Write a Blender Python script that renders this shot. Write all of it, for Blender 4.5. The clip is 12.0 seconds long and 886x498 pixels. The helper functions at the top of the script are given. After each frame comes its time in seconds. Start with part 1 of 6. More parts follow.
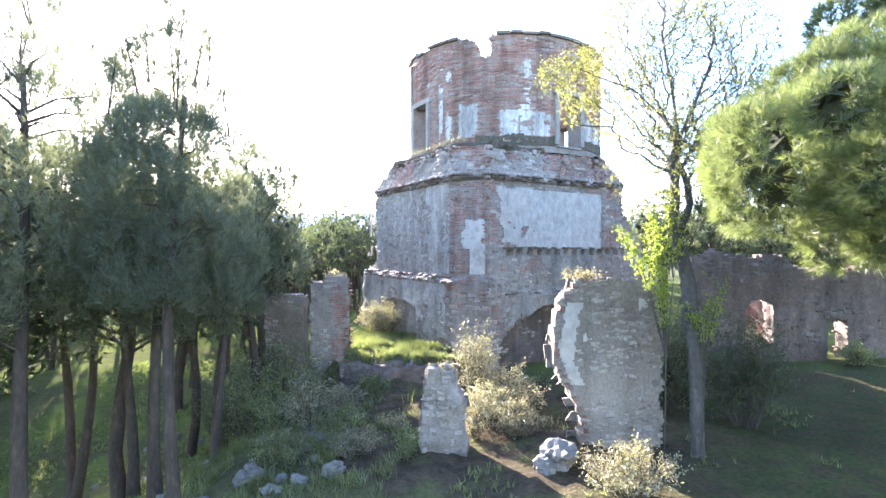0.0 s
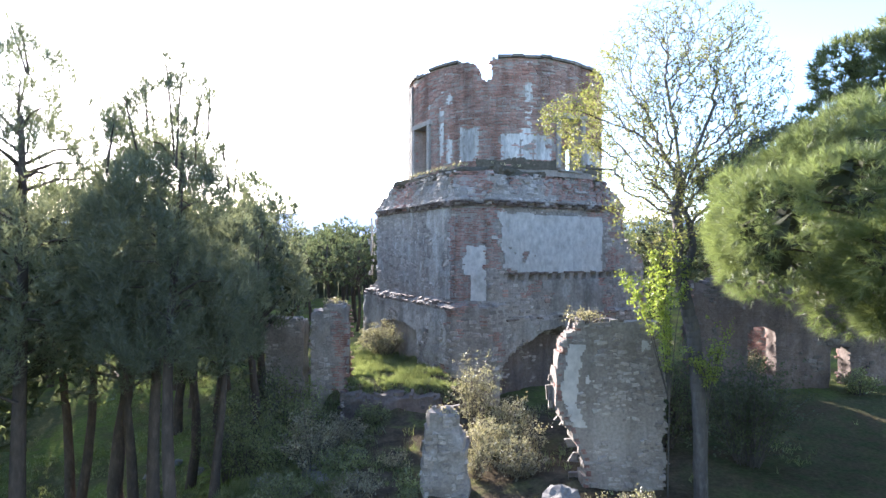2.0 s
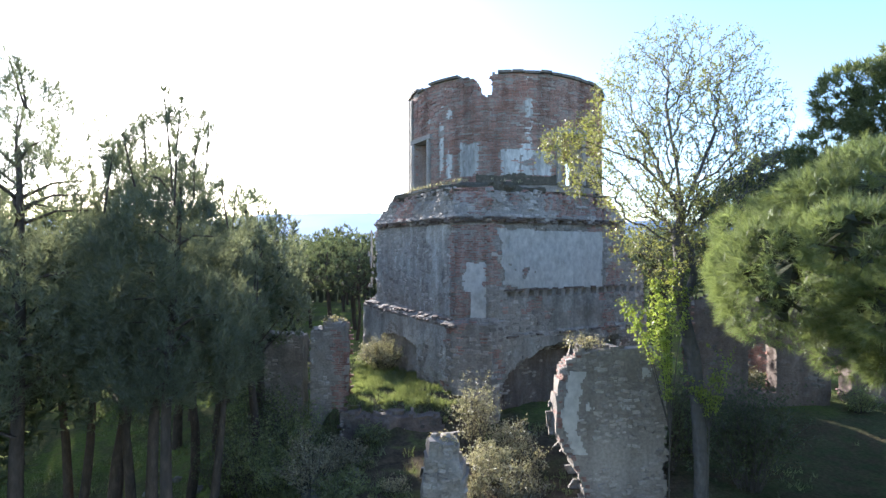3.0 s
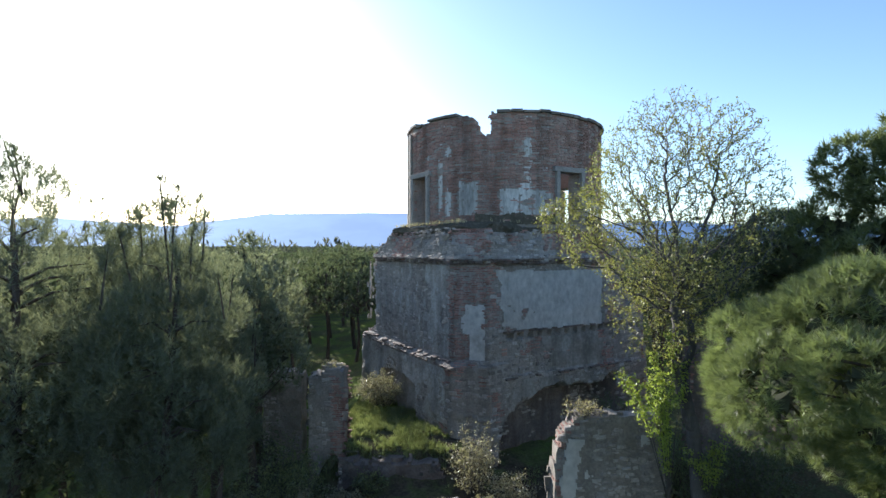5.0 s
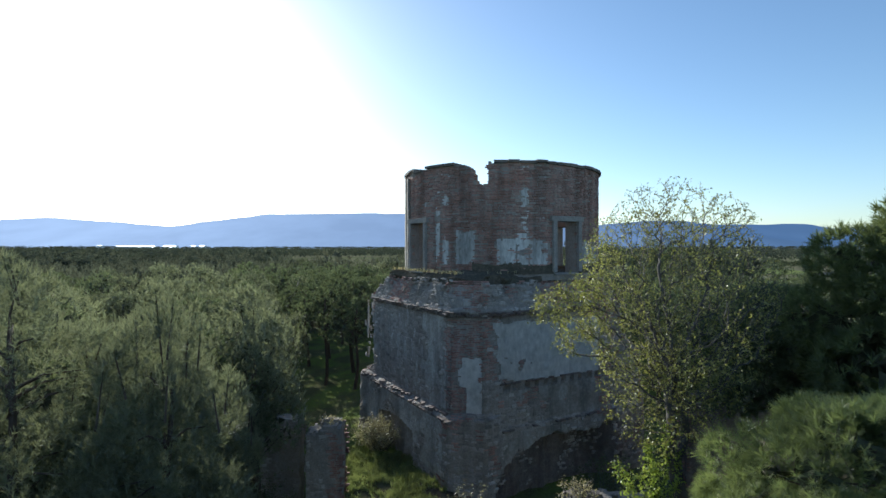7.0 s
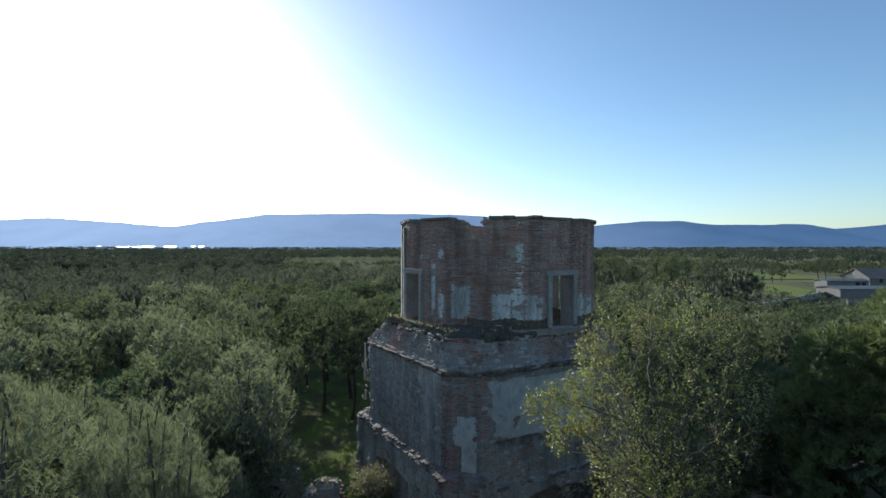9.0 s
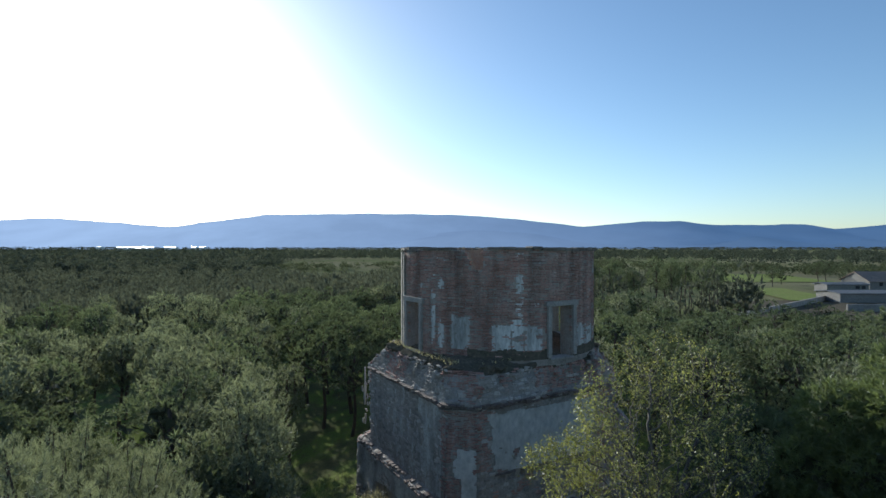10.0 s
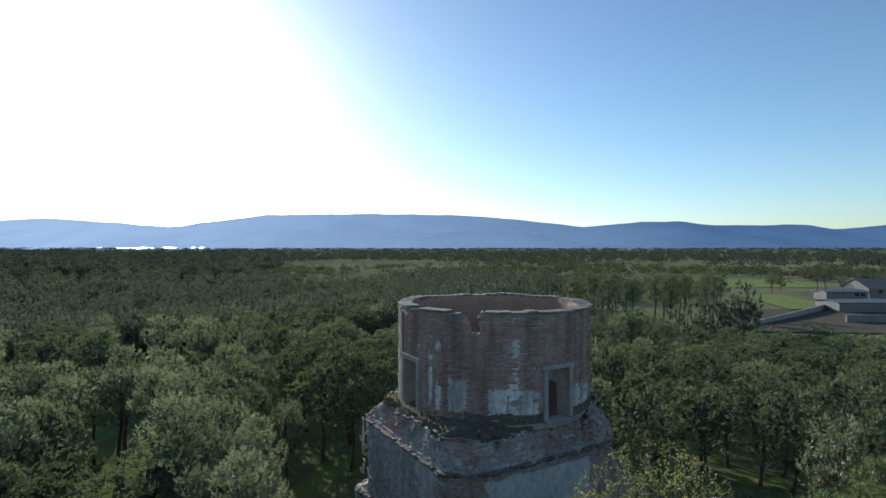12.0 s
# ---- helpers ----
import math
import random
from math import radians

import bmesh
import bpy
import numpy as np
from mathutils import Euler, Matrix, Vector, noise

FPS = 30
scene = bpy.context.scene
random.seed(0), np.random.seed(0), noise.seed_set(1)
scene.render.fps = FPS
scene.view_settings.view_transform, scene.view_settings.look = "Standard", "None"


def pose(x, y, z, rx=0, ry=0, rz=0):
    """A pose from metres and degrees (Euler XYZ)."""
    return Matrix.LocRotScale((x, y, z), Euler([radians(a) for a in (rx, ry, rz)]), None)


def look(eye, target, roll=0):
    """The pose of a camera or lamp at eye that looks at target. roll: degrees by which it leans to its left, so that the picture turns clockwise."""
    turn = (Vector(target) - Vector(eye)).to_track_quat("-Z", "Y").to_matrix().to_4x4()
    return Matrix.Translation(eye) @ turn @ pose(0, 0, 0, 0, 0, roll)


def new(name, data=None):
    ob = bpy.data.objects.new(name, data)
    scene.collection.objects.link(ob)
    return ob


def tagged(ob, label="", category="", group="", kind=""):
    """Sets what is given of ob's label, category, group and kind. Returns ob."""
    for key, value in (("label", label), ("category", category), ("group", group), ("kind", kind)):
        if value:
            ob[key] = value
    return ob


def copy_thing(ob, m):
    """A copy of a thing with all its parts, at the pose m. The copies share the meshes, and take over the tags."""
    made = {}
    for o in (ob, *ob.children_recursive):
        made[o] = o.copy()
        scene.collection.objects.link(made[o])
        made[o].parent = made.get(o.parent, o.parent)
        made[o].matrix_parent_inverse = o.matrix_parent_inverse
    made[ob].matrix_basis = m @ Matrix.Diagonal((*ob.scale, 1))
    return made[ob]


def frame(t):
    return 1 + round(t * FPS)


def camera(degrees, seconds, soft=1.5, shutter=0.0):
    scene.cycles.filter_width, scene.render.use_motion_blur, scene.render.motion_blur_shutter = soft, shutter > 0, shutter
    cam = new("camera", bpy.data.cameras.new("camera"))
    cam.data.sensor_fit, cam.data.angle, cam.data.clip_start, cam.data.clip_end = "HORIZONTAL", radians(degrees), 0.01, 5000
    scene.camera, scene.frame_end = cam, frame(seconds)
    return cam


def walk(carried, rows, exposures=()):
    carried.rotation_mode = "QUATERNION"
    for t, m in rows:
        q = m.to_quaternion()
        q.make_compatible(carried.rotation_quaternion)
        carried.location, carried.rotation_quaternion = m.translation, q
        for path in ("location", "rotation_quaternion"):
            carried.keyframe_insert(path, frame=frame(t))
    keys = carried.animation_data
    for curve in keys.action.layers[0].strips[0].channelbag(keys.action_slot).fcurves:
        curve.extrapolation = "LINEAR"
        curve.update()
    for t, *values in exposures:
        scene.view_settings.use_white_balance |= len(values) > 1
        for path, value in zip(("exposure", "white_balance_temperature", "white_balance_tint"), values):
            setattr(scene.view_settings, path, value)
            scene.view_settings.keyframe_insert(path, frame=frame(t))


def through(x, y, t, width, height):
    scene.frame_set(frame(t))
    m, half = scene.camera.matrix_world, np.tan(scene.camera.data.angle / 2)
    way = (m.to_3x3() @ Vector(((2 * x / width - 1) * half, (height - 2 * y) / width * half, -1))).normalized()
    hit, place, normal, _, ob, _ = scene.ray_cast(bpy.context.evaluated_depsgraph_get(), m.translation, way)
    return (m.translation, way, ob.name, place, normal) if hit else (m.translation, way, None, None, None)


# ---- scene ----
cam = camera(80.4, 12.0)
PATH = [
    (0.0, (0.000, -0.000, 4.400), (0.000, 100.000, 4.400), 0),
    (0.5, (0.001, 0.010, 4.614), (0.001, 100.010, 4.614), 0),
    (1.0, (-0.008, 0.025, 4.806), (-0.008, 100.025, 4.806), 0),
    (1.5, (-0.015, 0.052, 5.050), (-0.015, 100.052, 5.050), 0),
    (2.0, (-0.033, 0.081, 5.324), (-0.033, 100.081, 5.324), 0),
    (2.5, (-0.032, 0.105, 5.607), (-0.032, 100.105, 5.607), 0),
    (4.5, (-0.000, 0.165, 6.998), (-0.000, 100.165, 6.998), 0),
    (5.0, (0.014, 0.167, 7.401), (0.014, 100.167, 7.401), 0),
    (5.5, (0.042, 0.160, 7.820), (0.042, 100.160, 7.820), 0),
    (6.0, (0.103, 0.147, 8.280), (0.103, 100.147, 8.280), 0),
    (6.5, (0.117, 0.131, 8.758), (0.117, 100.131, 8.758), 0),
    (7.0, (0.119, 0.114, 9.275), (0.119, 100.114, 9.275), 0),
    (9.0, (0.297, 0.045, 11.366), (0.297, 100.045, 11.366), 0),
    (9.5, (0.294, 0.027, 11.953), (0.294, 100.027, 11.953), 0),
    (10.0, (0.298, 0.008, 12.542), (0.298, 100.008, 12.542), 0),
    (10.5, (0.295, -0.013, 13.164), (0.295, 99.987, 13.164), 0),
    (11.0, (0.298, -0.039, 13.788), (0.298, 99.961, 13.788), 0),
    (11.5, (0.395, -0.068, 14.394), (0.395, 99.932, 14.394), 0),
    (12.0, (0.418, -0.099, 15.004), (0.418, 99.901, 15.004), 0),
]
walk(cam, [(t, look(eye, target, roll)) for t, eye, target, roll in PATH],
     exposures=[(0.0, 3.3, 6150, 20), (1.0, 2.95, 6100, 20), (2.0, 2.45, 6050, 18), (2.7, 2.1, 6000, 15), (4.5, 1.35, 5950, 10), (5.5, 1.0, 5900, 8), (7.0, 0.58, 5800, 5), (9.0, 0.38, 5750, 4), (12.0, 0.33, 5750, 3)])
SUN_AZ, SUN_EL = radians(-29.0), radians(17.0)
world = bpy.data.worlds.new("world")
scene.world = world
world.use_nodes = True
wnt = world.node_tree
sky = wnt.nodes.new("ShaderNodeTexSky")
sky.sky_type = "NISHITA"
sky.sun_disc = False
sky.sun_elevation, sky.sun_rotation = SUN_EL, SUN_AZ
sky.altitude, sky.air_density, sky.dust_density, sky.ozone_density = 700, 1.0, 0.95, 2.0
wnt.links.new(sky.outputs[0], wnt.nodes["Background"].inputs[0])
wnt.nodes["Background"].inputs[1].default_value = 0.12
lamp = bpy.data.lights.new("sun", "SUN")
lamp.energy, lamp.angle, lamp.color = 4.5, radians(0.5), (1.0, 0.93, 0.82)
sun = new("sun", lamp)
TO_SUN = Vector((math.sin(SUN_AZ) * math.cos(SUN_EL), math.cos(SUN_AZ) * math.cos(SUN_EL), math.sin(SUN_EL)))
sun.matrix_world = look(TO_SUN * 60, (0, 0, 0))


# ---- materials ----
def ramp(nt, source, stops):
    r = nt.nodes.new("ShaderNodeValToRGB")
    while len(r.color_ramp.elements) < len(stops):
        r.color_ramp.elements.new(0.5)
    for e, (p, c) in zip(r.color_ramp.elements, stops):
        e.position = p
        e.color = (*c, 1) if len(c) == 3 else (c[0], c[0], c[0], 1)
    nt.links.new(source, r.inputs[0])
    return r.outputs[0]


def noise_of(nt, where, scale, detail=4.0, rough=0.6):
    n = nt.nodes.new("ShaderNodeTexNoise")
    n.inputs["Scale"].default_value = scale
    n.inputs["Detail"].default_value = detail
    n.inputs["Roughness"].default_value = rough
    nt.links.new(where, n.inputs["Vector"])
    return n.outputs["Fac"]


def mixed(nt, fac, a, b, how="MIX"):
    m = nt.nodes.new("ShaderNodeMix")
    m.data_type, m.blend_type = "RGBA", how
    for sock, val in ((m.inputs[0], fac), (m.inputs[6], a), (m.inputs[7], b)):
        if isinstance(val, bpy.types.NodeSocket):
            nt.links.new(val, sock)
        elif isinstance(val, tuple):
            sock.default_value = (*val, 1)
        else:
            sock.default_value = val
    return m.outputs[2]


def bumped(nt, height, strength, distance=0.02):
    b = nt.nodes.new("ShaderNodeBump")
    b.inputs["Strength"].default_value = strength
    b.inputs["Distance"].default_value = distance
    nt.links.new(height, b.inputs["Height"])
    return b.outputs[0]


def surface(name, a, b, c, big=0.5, fine=14.0, rough=0.9, bump=0.5, vary=0.0, by="island", stretch=(1, 1, 1), streaks=0.0):
    """A weathered surface: colour a with patches of b (big) and specks of c (fine); vary: brightness from piece to piece."""
    m = bpy.data.materials.new(name)
    m.use_nodes = True
    nt = m.node_tree
    p = nt.nodes["Principled BSDF"]
    geo = nt.nodes.new("ShaderNodeNewGeometry")
    where = geo.outputs["Position"]
    if stretch != (1, 1, 1):
        mp = nt.nodes.new("ShaderNodeMapping")
        mp.inputs["Scale"].default_value = stretch
        nt.links.new(where, mp.inputs[0])
        where = mp.outputs[0]
    n1, n2, n3 = noise_of(nt, where, big), noise_of(nt, where, fine), noise_of(nt, where, big * 5)
    col = mixed(nt, ramp(nt, n1, [(0.38, (0,)), (0.62, (1,))]), a, b)
    col = mixed(nt, ramp(nt, n3, [(0.5, (0,)), (0.72, (0.7,))]), col, c)
    col = mixed(nt, 1.0, col, ramp(nt, n2, [(0.25, (0.72,)), (0.75, (1.22,))]), "MULTIPLY")
    if streaks:
        # rain stains that run down the wall
        sm = nt.nodes.new("ShaderNodeMapping")
        sm.inputs["Scale"].default_value = (1.9, 1.9, 0.16)
        nt.links.new(geo.outputs["Position"], sm.inputs[0])
        col = mixed(nt, 1.0, col, ramp(nt, noise_of(nt, sm.outputs[0], 1.0, 5.0), [(0.36, (1 - streaks,)), (0.56, (1.05,))]), "MULTIPLY")
    if vary:
        if by == "object":
            rnd = nt.nodes.new("ShaderNodeObjectInfo").outputs["Random"]
        else:
            rnd = geo.outputs["Random Per Island"]
        col = mixed(nt, 1.0, col, ramp(nt, rnd, [(0.0, (1 - vary,)), (1.0, (1 + vary,))]), "MULTIPLY")
    nt.links.new(col, p.inputs["Base Color"])
    p.inputs["Roughness"].default_value = rough
    p.inputs["Specular IOR Level"].default_value = 0.25
    if bump:
        nt.links.new(bumped(nt, n2, bump), p.inputs["Normal"])
    return m


def foliage(name, a, b, gloss=0.12, through=0.45, vary=0.35, sheen=0.45):
    """Leaves and needles that let some light through."""
    m = bpy.data.materials.new(name)
    m.use_nodes = True
    nt = m.node_tree
    for n in list(nt.nodes):
        if n.type == "BSDF_PRINCIPLED":
            nt.nodes.remove(n)
    out = [n for n in nt.nodes if n.type == "OUTPUT_MATERIAL"][0]
    geo = nt.nodes.new("ShaderNodeNewGeometry")
    col = mixed(nt, geo.outputs["Random Per Island"], a, b)
    n1 = noise_of(nt, geo.outputs["Position"], 0.8, 2.0)
    col = mixed(nt, 1.0, col, ramp(nt, n1, [(0.3, (1 - vary,)), (0.7, (1 + vary,))]), "MULTIPLY")
    info = nt.nodes.new("ShaderNodeObjectInfo")
    col = mixed(nt, 1.0, col, ramp(nt, info.outputs["Random"], [(0.0, (0.82,)), (1.0, (1.18,))]), "MULTIPLY")
    dif, tra, glo = nt.nodes.new("ShaderNodeBsdfDiffuse"), nt.nodes.new("ShaderNodeBsdfTranslucent"), nt.nodes.new("ShaderNodeBsdfGlossy")
    glo.inputs["Roughness"].default_value = sheen
    warm = mixed(nt, 1.0, col, (1.12, 1.14, 0.8), "MULTIPLY")
    nt.links.new(col, dif.inputs[0])
    nt.links.new(warm, tra.inputs[0])
    m1, m2 = nt.nodes.new("ShaderNodeMixShader"), nt.nodes.new("ShaderNodeMixShader")
    m1.inputs[0].default_value, m2.inputs[0].default_value = through, gloss
    nt.links.new(dif.outputs[0], m1.inputs[1])
    nt.links.new(tra.outputs[0], m1.inputs[2])
    nt.links.new(m1.outputs[0], m2.inputs[1])
    nt.links.new(glo.outputs[0], m2.inputs[2])
    nt.links.new(m2.outputs[0], out.inputs[0])
    return m


MORTAR = surface("mortar", (0.35, 0.305, 0.265), (0.27, 0.23, 0.195), (0.37, 0.335, 0.295), 0.7, 16, bump=0.8, streaks=0.22)
BRICK = surface("old_brick", (0.39, 0.208, 0.165), (0.33, 0.195, 0.16), (0.43, 0.355, 0.31), 0.6, 24, bump=0.5, vary=0.24, streaks=0.38)
BRICK_ONE = surface("old_brick_single", (0.39, 0.208, 0.165), (0.33, 0.195, 0.16), (0.43, 0.355, 0.31), 0.6, 24, bump=0.5, vary=0.22, by="object", streaks=0.38)
RUBBLE = surface("rubble_stone", (0.385, 0.335, 0.29), (0.29, 0.245, 0.21), (0.47, 0.425, 0.38), 0.5, 18, bump=0.8, vary=0.3, streaks=0.15)
RUBBLE_ONE = surface("rubble_stone_single", (0.385, 0.335, 0.29), (0.29, 0.245, 0.21), (0.47, 0.425, 0.38), 0.5, 18, bump=0.8, vary=0.3, by="object")
PLASTER = surface("grey_lime_plaster", (0.56, 0.525, 0.48), (0.50, 0.465, 0.42), (0.38, 0.34, 0.30), 0.45, 5, bump=0.2, stretch=(1, 1, 0.7))
STAINED = surface("stained_lime_plaster", (0.36, 0.325, 0.285), (0.27, 0.235, 0.2), (0.44, 0.40, 0.355), 0.8, 9, bump=0.4, streaks=0.35)
WHITEWASH = surface("flaking_whitewash", (0.60, 0.58, 0.545), (0.46, 0.435, 0.40), (0.32, 0.275, 0.24), 1.9, 11, bump=0.35, stretch=(1, 1, 0.35), streaks=0.4)
LIMEWASH = surface("rough_lime_render", (0.50, 0.465, 0.42), (0.36, 0.325, 0.285), (0.27, 0.23, 0.195), 1.1, 13, bump=0.9, streaks=0.3)
DRESSED = surface("dressed_granite", (0.35, 0.32, 0.29), (0.28, 0.255, 0.23), (0.22, 0.20, 0.18), 1.2, 22, bump=0.4)
EARTH = surface("dry_earth", (0.22, 0.17, 0.12), (0.16, 0.13, 0.09), (0.12, 0.15, 0.05), 0.5, 8, bump=0.7)
ROCK = surface("lichen_rock", (0.27, 0.25, 0.23), (0.19, 0.175, 0.16), (0.36, 0.34, 0.29), 1.5, 12, bump=0.9)
BARK = surface("pine_bark", (0.10, 0.075, 0.06), (0.07, 0.055, 0.045), (0.15, 0.115, 0.09), 2.0, 18, bump=1.0, stretch=(1, 1, 0.3))
GREY_BARK = surface("grey_bark", (0.13, 0.115, 0.10), (0.085, 0.075, 0.065), (0.18, 0.165, 0.145), 2.5, 20, bump=0.8, stretch=(1, 1, 0.3))
NEEDLES = foliage("pine_needles", (0.098, 0.118, 0.066), (0.155, 0.175, 0.10), 0.03, 0.5, 0.3, 0.55)
# the same needles, greyer and paler: the sun's veil over the west is painted in
NEEDLES_VEILED = foliage("veil_paled_needles", (0.142, 0.153, 0.102), (0.212, 0.224, 0.148), 0.05, 0.56, 0.3, 0.5)
# brighter copy of the pine needles, with the sunlight put into its colour
NEEDLES_LIT = foliage("sunlit_pine_needles", (0.136, 0.166, 0.07), (0.208, 0.242, 0.1), 0.05, 0.54, 0.3)
# greyer than the near needles: distance haze is put into the colour
NEEDLES_FAR = foliage("pine_needles_far", (0.112, 0.116, 0.092), (0.152, 0.156, 0.122), 0.0, 0.32, 0.3)
OAK = foliage("oak_leaves", (0.085, 0.098, 0.062), (0.12, 0.13, 0.085), 0.0, 0.4)
# bluer grey than the near oaks, with distance haze in the colour
FAR_OAK = foliage("far_oak_leaves", (0.085, 0.095, 0.075), (0.11, 0.12, 0.092), 0.0, 0.25)
SPRING = foliage("young_leaves", (0.255, 0.26, 0.075), (0.37, 0.355, 0.12), 0.06, 0.5)
LIME = foliage("lime_green_leaves", (0.22, 0.29, 0.05), (0.33, 0.37, 0.08), 0.05, 0.5)
DRY = foliage("dry_grey_leaves", (0.26, 0.23, 0.14), (0.38, 0.35, 0.23), 0.08, 0.4)
BLADES = foliage("grass_blades", (0.16, 0.195, 0.07), (0.27, 0.295, 0.12), 0.08, 0.5)
STRAW = foliage("straw", (0.34, 0.29, 0.16), (0.48, 0.42, 0.26), 0.08, 0.45)
TILES = surface("old_roof_tiles", (0.28, 0.20, 0.16), (0.22, 0.17, 0.14), (0.33, 0.27, 0.22), 0.4, 3, bump=0.3)
RENDERED = surface("pale_render", (0.23, 0.22, 0.205), (0.18, 0.17, 0.16), (0.18, 0.165, 0.15), 0.15, 2, bump=0.1)
INNER = surface("inner_brick", (0.38, 0.25, 0.17), (0.30, 0.2, 0.145), (0.40, 0.33, 0.27), 0.8, 20, bump=0.7)
PASTURE = surface("green_pasture", (0.175, 0.22, 0.07), (0.21, 0.235, 0.085), (0.22, 0.205, 0.11), 0.08, 1.5, bump=0.3)
DARK = surface("dark_void", (0.05, 0.05, 0.05), (0.035, 0.035, 0.035), (0.06, 0.06, 0.06), 1, 5, bump=0)
WHITE = surface("white_sheet", (0.8, 0.8, 0.78), (0.72, 0.72, 0.7), (0.65, 0.64, 0.62), 0.05, 1, bump=0)
DARK_BROWN = surface("dark_brown", (0.13, 0.11, 0.085), (0.10, 0.09, 0.065), (0.17, 0.145, 0.11), 1.0, 10, bump=0.8)
SHEET = surface("bright_sheet_roof", (0.8, 0.8, 0.8), (0.7, 0.7, 0.7), (0.6, 0.6, 0.6), 0.05, 1, rough=0.4, bump=0)
SHEET.node_tree.nodes["Principled BSDF"].inputs["Metallic"].default_value = 0.8
# darker brick and rubble; tree shade on the house wall is put into them
DARK_SHADE_BRICK = surface("dark_and_shaded_brick", (0.22, 0.165, 0.14), (0.18, 0.145, 0.125), (0.29, 0.24, 0.21), 0.6, 14, bump=0.9, streaks=0.25)
DARK_SHADE_RUBBLE = surface("dark_and_shaded_rubble", (0.20, 0.17, 0.145), (0.15, 0.13, 0.11), (0.27, 0.24, 0.205), 0.6, 16, bump=0.9, vary=0.3, streaks=0.2)
SLATE = surface("dark_sheet_roof", (0.14, 0.15, 0.17), (0.11, 0.12, 0.13), (0.18, 0.18, 0.19), 0.2, 2, bump=0.1)


def meadow():
    m = bpy.data.materials.new("meadow")
    m.use_nodes = True
    nt = m.node_tree
    p = nt.nodes["Principled BSDF"]
    pos = nt.nodes.new("ShaderNodeNewGeometry").outputs["Position"]
    near = mixed(nt, ramp(nt, noise_of(nt, pos, 0.35), [(0.42, (0,)), (0.58, (1,))]), (0.15, 0.19, 0.055), (0.115, 0.12, 0.06))
    near = mixed(nt, ramp(nt, noise_of(nt, pos, 2.6), [(0.5, (0,)), (0.7, (0.8,))]), near, (0.16, 0.15, 0.075))
    far = mixed(nt, ramp(nt, noise_of(nt, pos, 0.006), [(0.42, (0,)), (0.6, (1,))]), (0.20, 0.19, 0.115), (0.145, 0.16, 0.075))
    far = mixed(nt, ramp(nt, noise_of(nt, pos, 0.03), [(0.5, (0,)), (0.65, (0.6,))]), far, (0.19, 0.165, 0.10))
    # needle litter under the pines by the ruined house, darkened for their shade
    litter = nt.nodes.new("ShaderNodeVectorMath")
    litter.operation = "DISTANCE"
    nt.links.new(pos, litter.inputs[0])
    litter.inputs[1].default_value = (9.5, 11, 0)
    fade = nt.nodes.new("ShaderNodeMapRange")
    fade.inputs["From Min"].default_value, fade.inputs["From Max"].default_value = 9.5, 6.0
    nt.links.new(litter.outputs["Value"], fade.inputs["Value"])
    needles = mixed(nt, ramp(nt, noise_of(nt, pos, 1.7), [(0.4, (0,)), (0.62, (1,))]), (0.10, 0.08, 0.05), (0.075, 0.085, 0.04))
    cover = mixed(nt, 1.0, fade.outputs[0], ramp(nt, noise_of(nt, pos, 0.8), [(0.3, (0.55,)), (0.6, (1,))]), "MULTIPLY")
    near = mixed(nt, cover, near, needles)
    # bare dark soil and dead leaves between the ruins, shade put into the colour
    soil = nt.nodes.new("ShaderNodeVectorMath")
    soil.operation = "DISTANCE"
    nt.links.new(pos, soil.inputs[0])
    soil.inputs[1].default_value = (0.8, 14.0, 0)
    fade = nt.nodes.new("ShaderNodeMapRange")
    fade.inputs["From Min"].default_value, fade.inputs["From Max"].default_value = 6.4, 4.6
    nt.links.new(soil.outputs["Value"], fade.inputs["Value"])
    bare = mixed(nt, ramp(nt, noise_of(nt, pos, 2.2), [(0.42, (0,)), (0.62, (1,))]), (0.075, 0.06, 0.042), (0.12, 0.095, 0.065))
    cover = mixed(nt, 1.0, fade.outputs[0], ramp(nt, noise_of(nt, pos, 0.9), [(0.34, (0.35,)), (0.52, (1,))]), "MULTIPLY")
    near = mixed(nt, cover, near, bare)
    dist = nt.nodes.new("ShaderNodeVectorMath")
    dist.operation = "LENGTH"
    nt.links.new(pos, dist.inputs[0])
    span = nt.nodes.new("ShaderNodeMapRange")
    span.inputs["From Min"].default_value, span.inputs["From Max"].default_value = 70, 190
    nt.links.new(dist.outputs["Value"], span.inputs["Value"])
    col = mixed(nt, span.outputs[0], near, far)
    # woods cover the west, pasture the east
    xyz = nt.nodes.new("ShaderNodeSeparateXYZ")
    nt.links.new(pos, xyz.inputs[0])
    ratio = nt.nodes.new("ShaderNodeMath")
    ratio.operation = "DIVIDE"
    nt.links.new(xyz.outputs["X"], ratio.inputs[0])
    nt.links.new(dist.outputs["Value"], ratio.inputs[1])
    west = nt.nodes.new("ShaderNodeMapRange")
    west.inputs["From Min"].default_value, west.inputs["From Max"].default_value = -0.28, -0.40
    nt.links.new(ratio.outputs[0], west.inputs["Value"])
    both = nt.nodes.new("ShaderNodeMath")
    both.operation = "MULTIPLY"
    nt.links.new(west.outputs[0], both.inputs[0])
    nt.links.new(span.outputs[0], both.inputs[1])
    col = mixed(nt, both.outputs[0], col, (0.045, 0.052, 0.032))
    fine = noise_of(nt, pos, 11)
    col = mixed(nt, 1.0, col, ramp(nt, fine, [(0.25, (0.65,)), (0.75, (1.3,))]), "MULTIPLY")
    nt.links.new(col, p.inputs["Base Color"])
    p.inputs["Roughness"].default_value = 1.0
    p.inputs["Specular IOR Level"].default_value = 0.0
